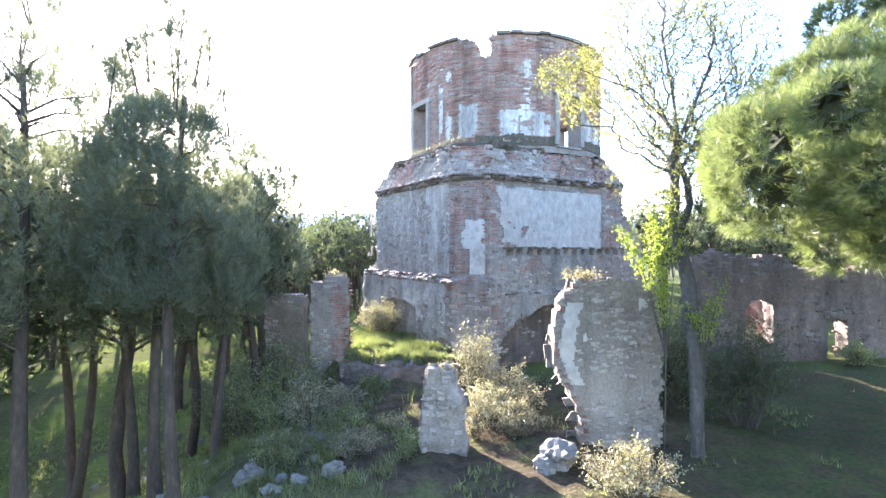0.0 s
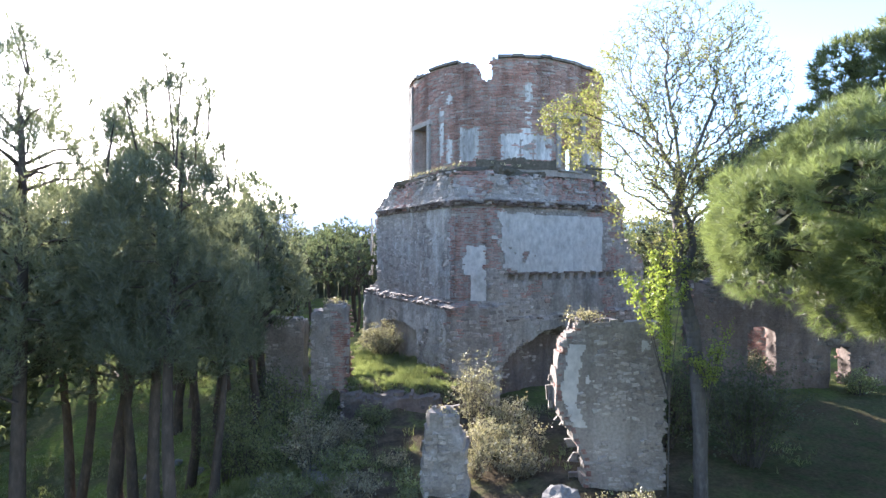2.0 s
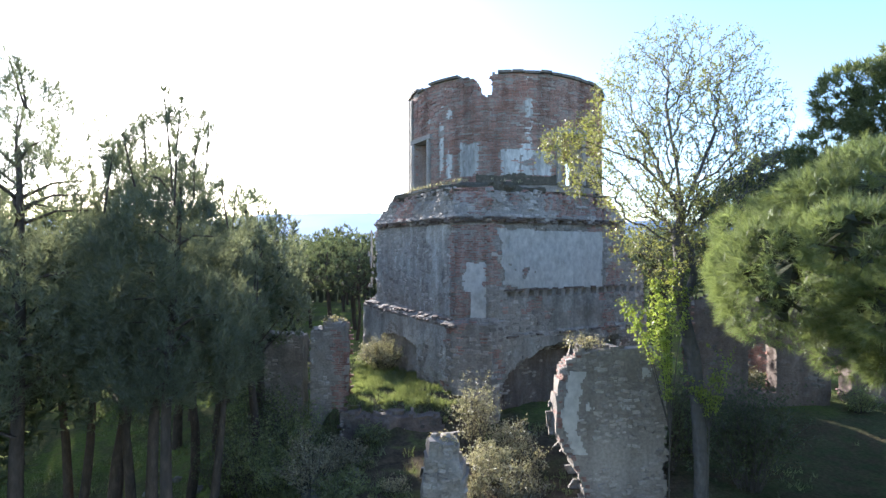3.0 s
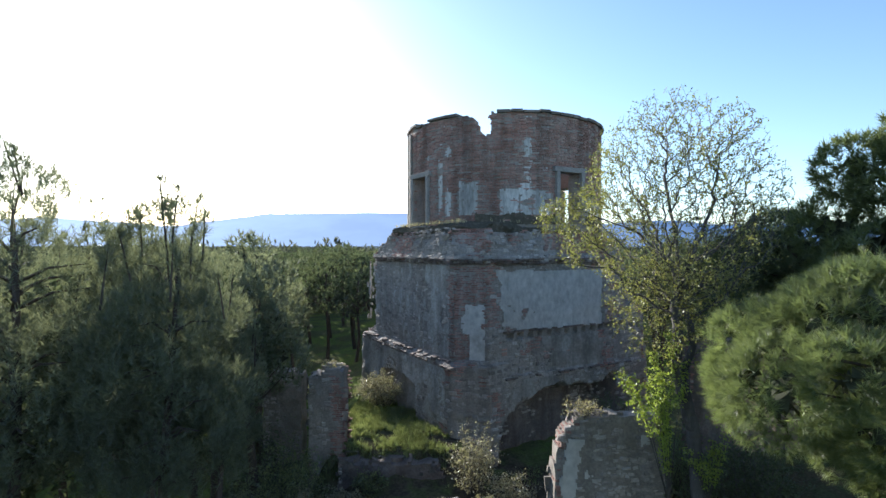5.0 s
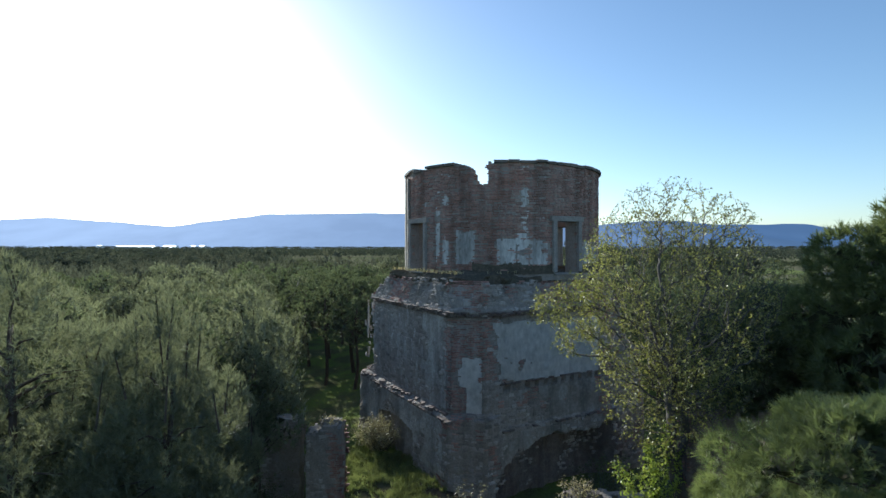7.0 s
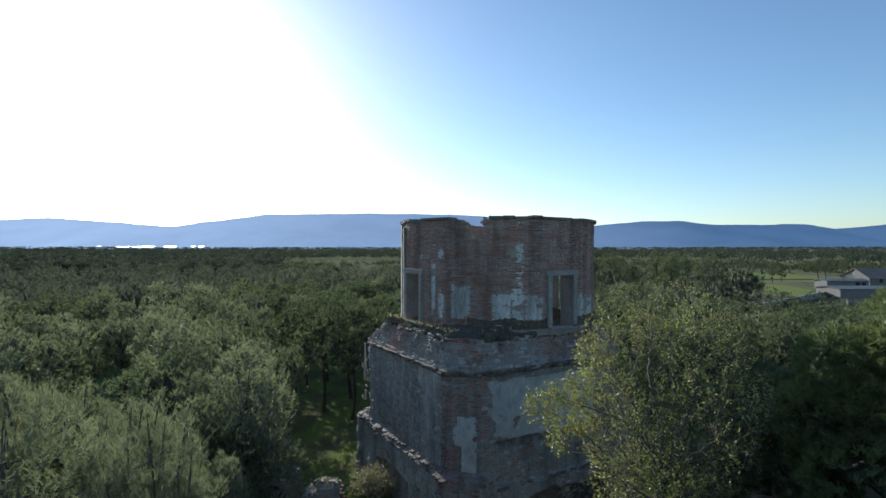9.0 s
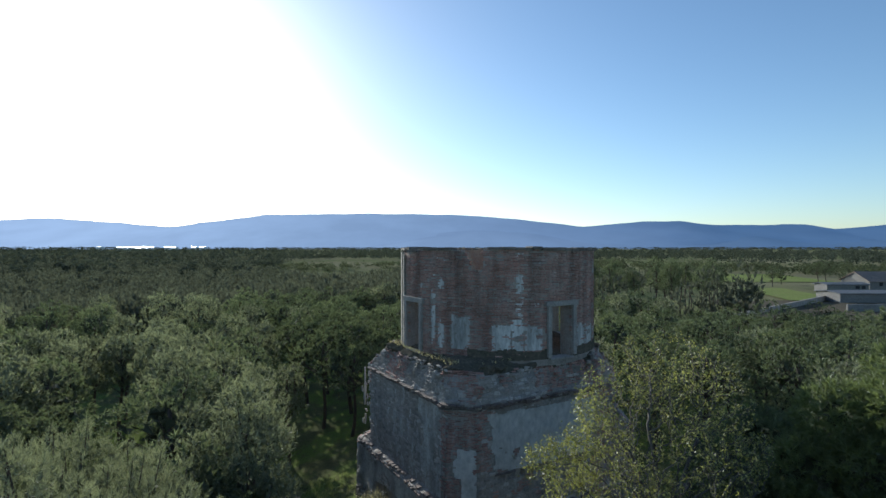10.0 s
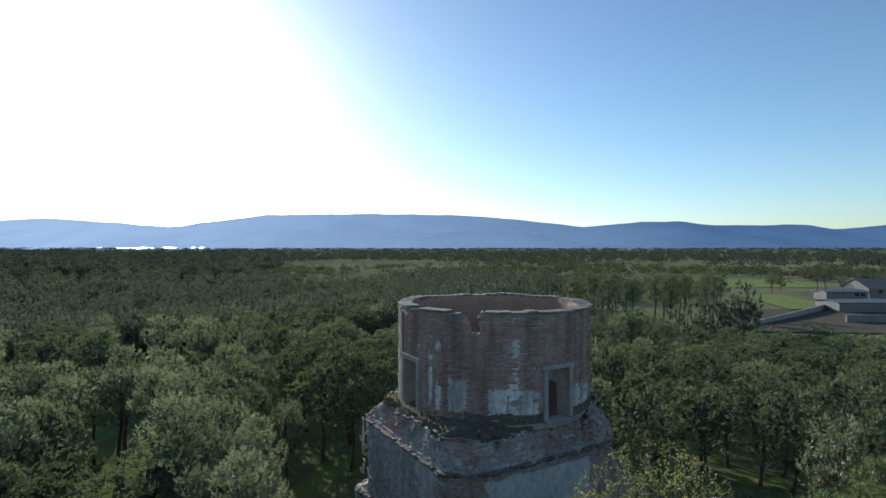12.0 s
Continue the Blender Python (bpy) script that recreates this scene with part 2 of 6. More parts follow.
    nt.links.new(bumped(nt, fine, 0.8, 0.06), p.inputs["Normal"])
    return m


def haze_glow_hill(name, west, east, glow):
    """Far slopes, blue haze painted as glow, paler towards the low western sun."""
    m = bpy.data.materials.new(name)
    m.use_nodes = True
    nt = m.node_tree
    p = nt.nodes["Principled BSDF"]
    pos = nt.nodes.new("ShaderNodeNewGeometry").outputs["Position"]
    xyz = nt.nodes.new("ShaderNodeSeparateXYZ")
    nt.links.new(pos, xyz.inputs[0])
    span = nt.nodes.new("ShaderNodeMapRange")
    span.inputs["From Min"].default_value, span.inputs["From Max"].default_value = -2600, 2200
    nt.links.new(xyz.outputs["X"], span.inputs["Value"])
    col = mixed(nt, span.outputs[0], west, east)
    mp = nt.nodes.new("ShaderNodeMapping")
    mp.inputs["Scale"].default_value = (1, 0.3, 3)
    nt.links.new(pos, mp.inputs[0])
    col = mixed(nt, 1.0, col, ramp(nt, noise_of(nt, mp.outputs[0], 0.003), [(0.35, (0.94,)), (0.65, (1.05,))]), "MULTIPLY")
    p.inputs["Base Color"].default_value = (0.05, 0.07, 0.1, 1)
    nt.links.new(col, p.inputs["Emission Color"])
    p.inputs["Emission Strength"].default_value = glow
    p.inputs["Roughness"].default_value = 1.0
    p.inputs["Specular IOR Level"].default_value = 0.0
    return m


# dark green-brown that stands for the shade inside the pine crowns
CROWN_SHADE = surface("crown_inner_shade", (0.08, 0.085, 0.045), (0.06, 0.06, 0.036), (0.10, 0.10, 0.055), 1.0, 12, bump=0)
for dull in (PASTURE, DARK_BROWN, EARTH):
    dull.node_tree.nodes["Principled BSDF"].inputs["Specular IOR Level"].default_value = 0.0
MEADOW = meadow()
HILL = haze_glow_hill("haze_glow_mountain", (0.38, 0.48, 0.68), (0.07, 0.125, 0.235), 0.8)


# ---- mesh helpers ----
def link_mesh(name, me, parent=None, label="", mats=()):
    for m in mats:
        me.materials.append(m)
    ob = new(name, me)
    if parent is not None:
        ob.parent = parent
    if label:
        ob["label"] = label
    return ob


def part(name, verts, faces, mats, parent=None, label="", smooth=False):
    """Links lists of verts and faces as ONE mesh object under a thing or part."""
    me = bpy.data.meshes.new(name)
    me.from_pydata([tuple(v) for v in verts], [], [tuple(f) for f in faces])
    if smooth:
        me.polygons.foreach_set("use_smooth", [True] * len(me.polygons))
    me.update()
    return link_mesh(name, me, parent, label, mats if isinstance(mats, (list, tuple)) else (mats,))


def tri_mesh(name, v):
    """A mesh of loose triangles from an array of shape (n, 3, 3)."""
    n = len(v)
    me = bpy.data.meshes.new(name)
    me.vertices.add(3 * n)
    me.vertices.foreach_set("co", np.ascontiguousarray(v, dtype=np.float32).ravel())
    me.loops.add(3 * n)
    me.loops.foreach_set("vertex_index", np.arange(3 * n, dtype=np.int32))
    me.polygons.add(n)
    me.polygons.foreach_set("loop_start", np.arange(0, 3 * n, 3, dtype=np.int32))
    me.update(calc_edges=True)
    return me


class Heap:
    """Collects verts and faces for one mesh."""

    def __init__(self):
        self.v, self.f = [], []

    def add(self, verts, faces):
        o = len(self.v)
        self.v.extend(verts)
        self.f.extend([tuple(i + o for i in f) for f in faces])

    def box(self, m, sx, sy, sz):
        c = [m @ Vector((x * sx / 2, y * sy / 2, z * sz / 2)) for x in (-1, 1) for y in (-1, 1) for z in (-1, 1)]
        self.add(c, [(0, 1, 3, 2), (4, 6, 7, 5), (0, 4, 5, 1), (2, 3, 7, 6), (0, 2, 6, 4), (1, 5, 7, 3)])

    def tube(self, path, radii, sides=6):
        rings = []
        for i, p in enumerate(path):
            d = (path[min(i + 1, len(path) - 1)] - path[max(i - 1, 0)]).normalized()
            e = d.cross(Vector((0.31, 0.77, 0.2))).normalized()
            g = d.cross(e)
            rings.append([p + (e * math.cos(2 * math.pi * k / sides) + g * math.sin(2 * math.pi * k / sides)) * radii[i] for k in range(sides)])
        fs = []
        for i in range(len(path) - 1):
            for k in range(sides):
                k2 = (k + 1) % sides
                fs.append((i * sides + k, i * sides + k2, (i + 1) * sides + k2, (i + 1) * sides + k))
        fs.append(tuple(range((len(path) - 1) * sides, len(path) * sides)))
        self.add([v for r in rings for v in r], fs)


def empty(name, x=0, y=0, z=0):
    e = new(name)
    e.location = (x, y, z)
    return e


def fbm(x, y, z=0.0, s=1.0):
    return noise.fractal(Vector((x * s, y * s, z * s)), 0.9, 2.1, 4)


def sstep(a, b, x):
    t = min(1.0, max(0.0, (x - a) / (b - a)))
    return t * t * (3 - 2 * t)


# ---- the ground: one sheet to the horizon ----
def ground_z(x, y):
    r = math.hypot(x, y)
    z = -2.4 * sstep(-3.0, -13.0, x) * sstep(60, 20, abs(y))
    z += -0.9 * sstep(-1.5, -5.0, x) * sstep(24, 17, y) * sstep(4, 9, y)
    z += -6.5 * sstep(30, 130, r) * sstep(30, -60, x) * sstep(700, 300, r)
    z += -2.0 * sstep(60, 170, r)
    z += 14.0 * sstep(400, 2800, r)
    # grassy terrace against the tower, with a steep front
    t = sstep(16.6, 17.3, y + 0.25 * fbm(x, y, 0, 0.9)) * sstep(28, 25, y) * sstep(-4.4, -3.5, x + 0.2 * fbm(y, x, 3, 0.8)) * sstep(1.6, 0.7, x + 0.3 * fbm(y, x, 7, 0.6))
    z = z * (1 - t) + (0.80 + 0.12 * fbm(x, y, 2, 0.7)) * t
    w = sstep(45, 15, r)
    z += w * (0.16 * fbm(x, y, 1, 0.35) + 0.05 * fbm(x, y, 5, 1.4))
    # stony bank below the terrace
    z += 0.75 * math.exp(-((x + 4.6) / 1.7) ** 2 - ((y - 11.6) / 2.2) ** 2)
    z += 0.5 * sstep(9, 12, x) * sstep(14, 17, y) * sstep(40, 25, y)
    return z


def axis(inner, step, limit):
    a = list(np.arange(0, inner, step))
    d = step
    while a[-1] < limit:
        d *= 1.13
        a.append(a[-1] + d)
    return a


xs = axis(16, 0.3, 4900)
xs = [-v for v in xs[:0:-1]] + xs
ys = [-v for v in axis(4, 0.8, 4900)[:0:-1]] + axis(26, 0.3, 4900)
gv = [(x, y, ground_z(x, y)) for y in ys for x in xs]
nx = len(xs)
gf = [(j * nx + i, j * nx + i + 1, (j + 1) * nx + i + 1, (j + 1) * nx + i) for j in range(len(ys) - 1) for i in range(nx - 1)]
tagged(part("ground", gv, gf, MEADOW, smooth=True), "green and brown meadow with pine litter, bare patches and stones", "ground", kind="structure")


# ---- mountains on the horizon ----
def ridge(name, y, prof, material, seed, label):
    h = Heap()
    px, pz = [p[0] for p in prof], [p[1] for p in prof]
    n, m = 220, 14
    for j in range(m + 1):
        k = j / m
        for i in range(n + 1):
            x = px[0] + (px[-1] - px[0]) * i / n
            top = float(np.interp(x, px, pz)) + 5 * fbm(x, seed, 0, 0.006)
            zz = -10 + (top + 10) * k
            yy = y - 900 * (1 - k) ** 1.2 + 120 * fbm(x, zz * 4, seed, 0.003) * (1 - k)
            h.v.append(Vector((x, yy, zz)))
    for j in range(m):
        for i in range(n):
            h.f.append((j * (n + 1) + i, j * (n + 1) + i + 1, (j + 1) * (n + 1) + i + 1, (j + 1) * (n + 1) + i))
    return tagged(part(name, h.v, h.f, material, smooth=True), label, "mountains", kind="structure")


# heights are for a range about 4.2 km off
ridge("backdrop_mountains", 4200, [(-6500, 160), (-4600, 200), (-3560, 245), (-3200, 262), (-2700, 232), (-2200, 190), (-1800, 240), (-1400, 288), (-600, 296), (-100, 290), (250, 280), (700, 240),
      (1130, 190), (1600, 233), (1900, 236), (2150, 206), (2500, 205), (2900, 212), (3150, 172), (3550, 206), (4600, 230), (6500, 180)], HILL, 3.0, "long mountain range behind the plain, its blue haze painted as glow")


# haze is painted on the foothills as a slightly deeper blue glow
FOOTHILL = haze_glow_hill("haze_glow_foothills", (0.36, 0.455, 0.65), (0.062, 0.11, 0.205), 0.8)
ridge("backdrop_foothills", 3800, [(-6500, 20), (-2600, 25), (-1200, 30), (-500, 60), (-150, 118), (250, 150), (650, 125), (1000, 75), (1400, 52), (1800, 70), (2250, 108), (2600, 70), (3000, 92), (3500, 60), (6500, 40)], FOOTHILL, 9.0, "foothills in front of the mountains, darker blue haze painted as glow")


# ---- masonry ----
def piece_templates(n, worn, seed):
    """Unit blocks with a worn, chamfered front, facing -y."""
    rnd = random.Random(seed)
    out = []
    for _ in range(n):
        j = lambda a: rnd.uniform(-a, a)
        back = [(x * 0.5 + j(worn * 0.6), 0.5, z * 0.5 + j(worn * 0.6)) for x, z in ((-1, -1), (1, -1), (1, 1), (-1, 1))]
        mid = [(b[0], -0.18, b[2]) for b in back]
        front = [(b[0] * (0.93 - worn + j(worn * 0.5)), -0.5 + j(worn), b[2] * (0.86 - worn + j(worn * 0.5))) for b in back]
        v = back + mid + front
        f = [(a, (a + 1) % 4, 4 + (a + 1) % 4, 4 + a) for a in range(4)] + [(4 + a, 4 + (a + 1) % 4, 8 + (a + 1) % 4, 8 + a) for a in range(4)] + [(8, 9, 10, 11)]
        out.append((np.array(v), f))
    return out


BRICK_T, STONE_T = piece_templates(6, 0.03, 5), piece_templates(9, 0.14, 9)
BRICK_M, STONE_M = [], []
for store, temps, mname, mt in ((BRICK_M, BRICK_T, "brick", BRICK_ONE), (STONE_M, STONE_T, "stone", RUBBLE_ONE)):
    for tv, tf in temps:
        pm = bpy.data.meshes.new(mname)
        pm.from_pydata([tuple(q) for q in tv], [], tf)
        pm.materials.append(mt)
        store.append(pm)
PIECES = []  # single pieces, linked last


def basis(pos, tangent, outward):
    """A frame whose x runs along the wall and whose -y points out of it."""
    t, n = tangent.normalized(), outward.normalized()
    return Matrix(((t.x, -n.x, 0, pos.x), (t.y, -n.y, 0, pos.y), (0, -n.z, 1, pos.z), (0, 0, 0, 1)))


def masonry(place, u0, u1, z0, z1, kind, host, single, seed, bricks=(0.27, 0.062), stones=(0.24, 0.14), names=("brickwork", "rubble"), mats=None):
    """Lays bricks and stones on a wall. place(u, z) gives the point, tangent and outward normal; kind(u, z) says 'b', 's' or ''; single(u, z): built as a piece of its own."""
    rnd = random.Random(seed)
    heaps = {"b": ([], []), "s": ([], [])}
    count = 0
    for k, (length, height), temps in (("b", bricks, BRICK_T), ("s", stones, STONE_T)):
        z = z0
        while z < z1 - 0.3 * height:
            hh = height * (rnd.uniform(0.96, 1.04) if k == "b" else rnd.uniform(0.65, 1.35))
            u = u0 + rnd.uniform(0, length) - length
            while u < u1:
                ll = length * (rnd.uniform(0.9, 1.1) if k == "b" else rnd.uniform(0.55, 1.5))
                cu, cz = u + ll / 2, z + hh / 2 + (rnd.uniform(-0.06, 0.06) if k == "s" else 0)
                u += ll
                if cu < u0 or cu > u1 or kind(cu, cz) != k:
                    continue
                if rnd.random() < (0.03 if k == "b" else 0.05):
                    continue
                pos, tan, out = place(cu, cz)
                dep = 0.10
                proud = rnd.uniform(-0.012, 0.014) if k == "b" else rnd.uniform(-0.018, 0.022)
                if rnd.random() < 0.05:
                    proud -= 0.03
                m = basis(pos + out * (proud + 0.017 - dep / 2), tan, out) @ Matrix.Diagonal((ll - 0.014, dep, (hh - 0.013) * (rnd.uniform(0.8, 1.15) if k == "s" else 1.0), 1))
                if k == "s":
                    m = m @ Matrix.Rotation(rnd.uniform(-0.22, 0.22), 4, "Y")
                ti = rnd.randrange(len(temps))
                if count < 300 and single(cu, cz):
                    count += 1
                    PIECES.append(("brick" if k == "b" else "stone", (BRICK_M if k == "b" else STONE_M)[ti], m, host))
                    continue
                tv, tf = temps[ti]
                a = np.array(m)
                w = tv @ a[:3, :3].T + a[:3, 3]
                vs, fs = heaps[k]
                o = len(vs)
                vs.extend(map(tuple, w))
                fs.extend([tuple(i + o for i in q) for q in tf])
            z += hh
    for k, nm, mt in (("b", names[0], mats[0] if mats else BRICK), ("s", names[1], mats[1] if mats else RUBBLE)):
        vs, fs = heaps[k]
        if vs:
            ob = part(nm, vs, fs, mt, host)
            ob["kind"] = "stuff"


def plaster(name, place, u0, u1, z0, z1, inside, host, material, label="", cell=0.07, thick=0.03):
    """A coat of plaster with ragged edges: cells of a grid where inside(u, z), with real thickness."""
    nu, nz = int((u1 - u0) / cell), int((z1 - z0) / cell)
    keep = [[inside(u0 + (i + 0.5) * cell, z0 + (j + 0.5) * cell) for i in range(nu)] for j in range(nz)]
    vid, h = {}, Heap()

    def vert(i, j, d):
        key = (i, j, d)
        if key not in vid:
            u, z = u0 + i * cell, z0 + j * cell
            u += cell * 0.45 * noise.noise(Vector((u * 9, z * 9, 1.3)))
            z += cell * 0.45 * noise.noise(Vector((u * 9, z * 9, 7.7)))
            pos, tan, out = place(u, z)
            vid[key] = len(h.v)
            h.v.append(pos + out * ((thick + 0.012 * noise.noise(Vector((u * 1.5, z * 1.5, 4)))) if d else -0.03))
        return vid[key]

    got = lambda i, j: 0 <= i < nu and 0 <= j < nz and keep[j][i]
    seen, crumbs = set(), Heap()
    for j0 in range(nz):
        for i0 in range(nu):
            if not keep[j0][i0] or (i0, j0) in seen:
                continue
            stack, cells = [(i0, j0)], []
            seen.add((i0, j0))
            while stack:
                i, j = stack.pop()
                cells.append((i, j))
                for q in ((i - 1, j), (i + 1, j), (i, j - 1), (i, j + 1)):
                    if got(*q) and q not in seen:
                        seen.add(q)
                        stack.append(q)
            h.v, h.f = [], []
            vid.clear()
            for i, j in cells:
                h.f.append((vert(i, j, 1), vert(i + 1, j, 1), vert(i + 1, j + 1, 1), vert(i, j + 1, 1)))
                for di, dj, a, b in ((-1, 0, (i, j + 1), (i, j)), (1, 0, (i + 1, j), (i + 1, j + 1)), (0, -1, (i, j), (i + 1, j)), (0, 1, (i + 1, j + 1), (i, j + 1))):
                    if not got(i + di, j + dj):
                        h.f.append((vert(*a, 1), vert(*a, 0), vert(*b, 0), vert(*b, 1)))
            if len(cells) > 25:
                part(name, h.v, h.f, material, host, label, smooth=False)
            else:
                crumbs.add(h.v, h.f)
    if crumbs.f:
        part("crumbled_plaster", crumbs.v, crumbs.f, material, host)["kind"] = "stuff"


# ---- the tower: a round brick drum on a square base ----
XC, YC, R, THICK = 2.75, 24.05, 4.27, 0.55
FLOOR_Z, RIM = 8.38, 12.56
DOORS = (30.5, -59.5, 120.5, 210.5)


def wrap(a):
    return (a + 180) % 360 - 180


def drum_at(u, z, r=R):
    """u: metres round the drum from the side that faces south."""
    a = u / R
    out = Vector((math.sin(a), -math.cos(a), 0))
    return Vector((XC, YC, z)) + out * r, Vector((math.cos(a), math.sin(a), 0)), out


def rim_height(deg):
    d = wrap(deg)
    if -26 < d < -18:
        return RIM - 0.08 - 0.80 * ((d + 26) / 8) ** 2.3 + 0.03 * math.sin(d * 5)
    if -18 <= d < -12.8:
        return 11.70 + 0.03 * math.sin(d * 7)
    if -64 < d <= -26:
        return RIM - 0.04 - 0.10 * sstep(-45, -64, d) + 0.03 * math.sin(d * 1.7)
    if 9.2 < d < 11.0:
        return RIM - 0.09
    return RIM - 0.03 + 0.035 * math.sin(d * 0.9) + 0.02 * math.sin(d * 3.1)


def in_door(deg, z, grow=0.0):
    return z < 10.34 + grow and any(abs(wrap(deg - c)) < 7.6 + grow * 13 for c in DOORS)


tower = tagged(empty("ruined_tower", XC, YC, 0), "ruined round brick tower on a square stone base with flaking plaster", "tower")
tower.location = (0, 0, 0)


def drum_shell():
    nt_, dz = 288, 0.085
    nz = int((RIM + 0.1 - FLOOR_Z + 0.3) / dz)
    z0 = FLOOR_Z - 0.3
    h, vid, inner = Heap(), {}, []

    def ok(i, j):
        if j < 0 or j >= nz:
            return False
        d, z = (i + 0.5) * 360 / nt_, z0 + (j + 0.5) * dz
        return z < rim_height(d) and not (in_door(d, z) and z > FLOOR_Z - 0.05)

    def vert(i, j, o):
        i %= nt_
        if (i, j, o) not in vid:
            vid[(i, j, o)] = len(h.v)
            a = math.radians(i * 360 / nt_)
            z = z0 + j * dz + 0.02 * noise.noise(Vector((i * 0.7, j * 0.7, o)))
            r = (R if o else R - THICK) + 0.02 * noise.noise(Vector((math.sin(a) * 6, math.cos(a) * 6, z * 3 + 9 * o)))
            h.v.append(Vector((XC + r * math.sin(a), YC - r * math.cos(a), z)))
        return vid[(i, j, o)]

    for j in range(nz):
        for i in range(nt_):
            if not ok(i, j):
                continue
            h.f.append((vert(i, j, 1), vert(i + 1, j, 1), vert(i + 1, j + 1, 1), vert(i, j + 1, 1)))
            inner.append(len(h.f))
            h.f.append((vert(i + 1, j, 0), vert(i, j, 0), vert(i, j + 1, 0), vert(i + 1, j + 1, 0)))
            if not ok(i, j + 1):
                h.f.append((vert(i, j + 1, 1), vert(i + 1, j + 1, 1), vert(i + 1, j + 1, 0), vert(i, j + 1, 0)))
            if not ok(i, j - 1) and j > 0:
                h.f.append((vert(i + 1, j, 1), vert(i, j, 1), vert(i, j, 0), vert(i + 1, j, 0)))
            if not ok((i - 1) % nt_, j):
                h.f.append((vert(i, j, 1), vert(i, j + 1, 1), vert(i, j + 1, 0), vert(i, j, 0)))
            if not ok((i + 1) % nt_, j):
                h.f.append((vert(i + 1, j + 1, 1), vert(i + 1, j, 1), vert(i + 1, j, 0), vert(i + 1, j + 1, 0)))
    ob = part("drum_wall", h.v, h.f, (MORTAR, INNER), tower, "round brick wall with lime mortar joints and a broken rim")
    for k in inner:
        ob.data.polygons[k].material_index = 1
    return ob


drum = drum_shell()


def drum_white(u, z):
    """Flaking whitewash: panels on the lower drum with dark seams between them, and a few spots higher up."""
    d = math.degrees(u / R)
    n = fbm(u, z, 3, 1.3)
    if in_door(d, z, 0.38) or z < 8.72 + 0.16 * n:
        return False
    # flaked holes and stained seams
    if fbm(u, z, 41, 2.6) < -0.52 or fbm(u, z, 43, 6.0) < -0.62:
        return False
    ragged = 0.14 * fbm(u * 2.0, z, 42, 1.5) + 0.05 * fbm(u, z, 45, 6.0)
    for d0, d1, top in ((-30, -19.5, 9.95), (-8.0, 1.6, 9.72), (2.2, 8.4, 9.86), (8.9, 21.5, 9.55), (40.5, 50, 9.55), (51, 62, 9.4)):
        if d0 + 0.6 * n < d < d1 + 0.6 * n and z < top + ragged:
            return True
    if 4.4 < d < 8.0 and z > 9.9:
        return fbm(u * 1.5, z, 8, 1.7) > 0.50 or z > 12.2 and n > 0.0
    if 12 < d < 17 and z > 11.9:
        return n > 0.1
    if -43 < d < -40 or -38 < d < -34.5:
        return fbm(u * 1.5, z * 0.7, 12, 1.3) > 0.28 - 0.35 * (z < 10.0)
    if abs(d) > 66:
        return fbm(u * 0.7, z, 21, 0.9) > 0.30 - 0.5 * (z < 9.6)
    return n > 0.78


circ = math.pi * R
drum_kind = lambda u, z: "" if (z > rim_height(math.degrees(u / R)) - 0.03 or in_door(math.degrees(u / R), z, 0.03) or drum_white(u, z)) else "b"
masonry(drum_at, -circ, circ, FLOOR_Z - 0.05, RIM + 0.05, drum_kind, drum, lambda u, z: -1.5 < u < 1.9 and 10.3 < z < 11.9, 21)
plaster("whitewash", drum_at, -circ, circ, FLOOR_Z - 0.05, RIM - 0.05, drum_white, drum, WHITEWASH, "flaking whitewash on the brick", thick=0.012)

# darker band with a ragged top round the drum's foot
def dark_foot(u, z):
    d = math.degrees(u / R)
    return -21 < d < 75 and not in_door(d, z, 0.1) and z < 8.70 + 0.14 * fbm(u, z, 90, 1.4)


plaster("moss_band", drum_at, -2.0, 5.8, FLOOR_Z - 0.05, 9.0, dark_foot, drum, DARK_BROWN, "dark ragged band on the drum's foot", cell=0.04, thick=0.032)

# cap stones of the rim
rr = random.Random(4)
ang = -180.0
while ang < 179:
    w = rr.uniform(5.0, 9.0)
    mid = ang + w / 2
    if rim_height(mid) > 12.4 and not (-29 < mid < -11) and rr.random() > 0.06 and not 9 < mid < 11.5:
        pos, tan, out = drum_at(math.radians(mid) * R, 0)
        hp = Heap()
        hp.box(basis(Vector((pos.x, pos.y, rim_height(mid) + 0.02)) - out * rr.uniform(0.19, 0.22), tan, out) @ Matrix.Rotation(rr.uniform(-0.012, 0.012), 4, "Y"), 2 * R * math.tan(math.radians(w / 2)) - 0.015, 0.62, rr.uniform(0.09, 0.12))
        part("cap_stone", hp.v, hp.f, DARK_SHADE_RUBBLE, tower)
    ang += w

# door surrounds
for c in DOORS:
    hp = None
    pos, tan, out = drum_at(math.radians(c) * R, 0)
    surround = empty("door_surround")
    surround.parent = tower
    for nm, du, zc, sx, sz in (("jamb", -0.64, 9.37, 0.18, 1.94), ("jamb", 0.64, 9.37, 0.18, 1.94), ("lintel", 0, 10.44, 1.66, 0.2), ("threshold", 0, 8.32, 1.2, 0.07)):
        hp = Heap()
        hp.box(basis(Vector((pos.x, pos.y, zc)) + tan * du - out * 0.16, tan, out), sx, 0.46, sz)
        ob = part(nm, hp.v, hp.f, DRESSED, surround)
        bv = ob.modifiers.new("worn", "BEVEL")
        bv.width, bv.segments = 0.015, 2

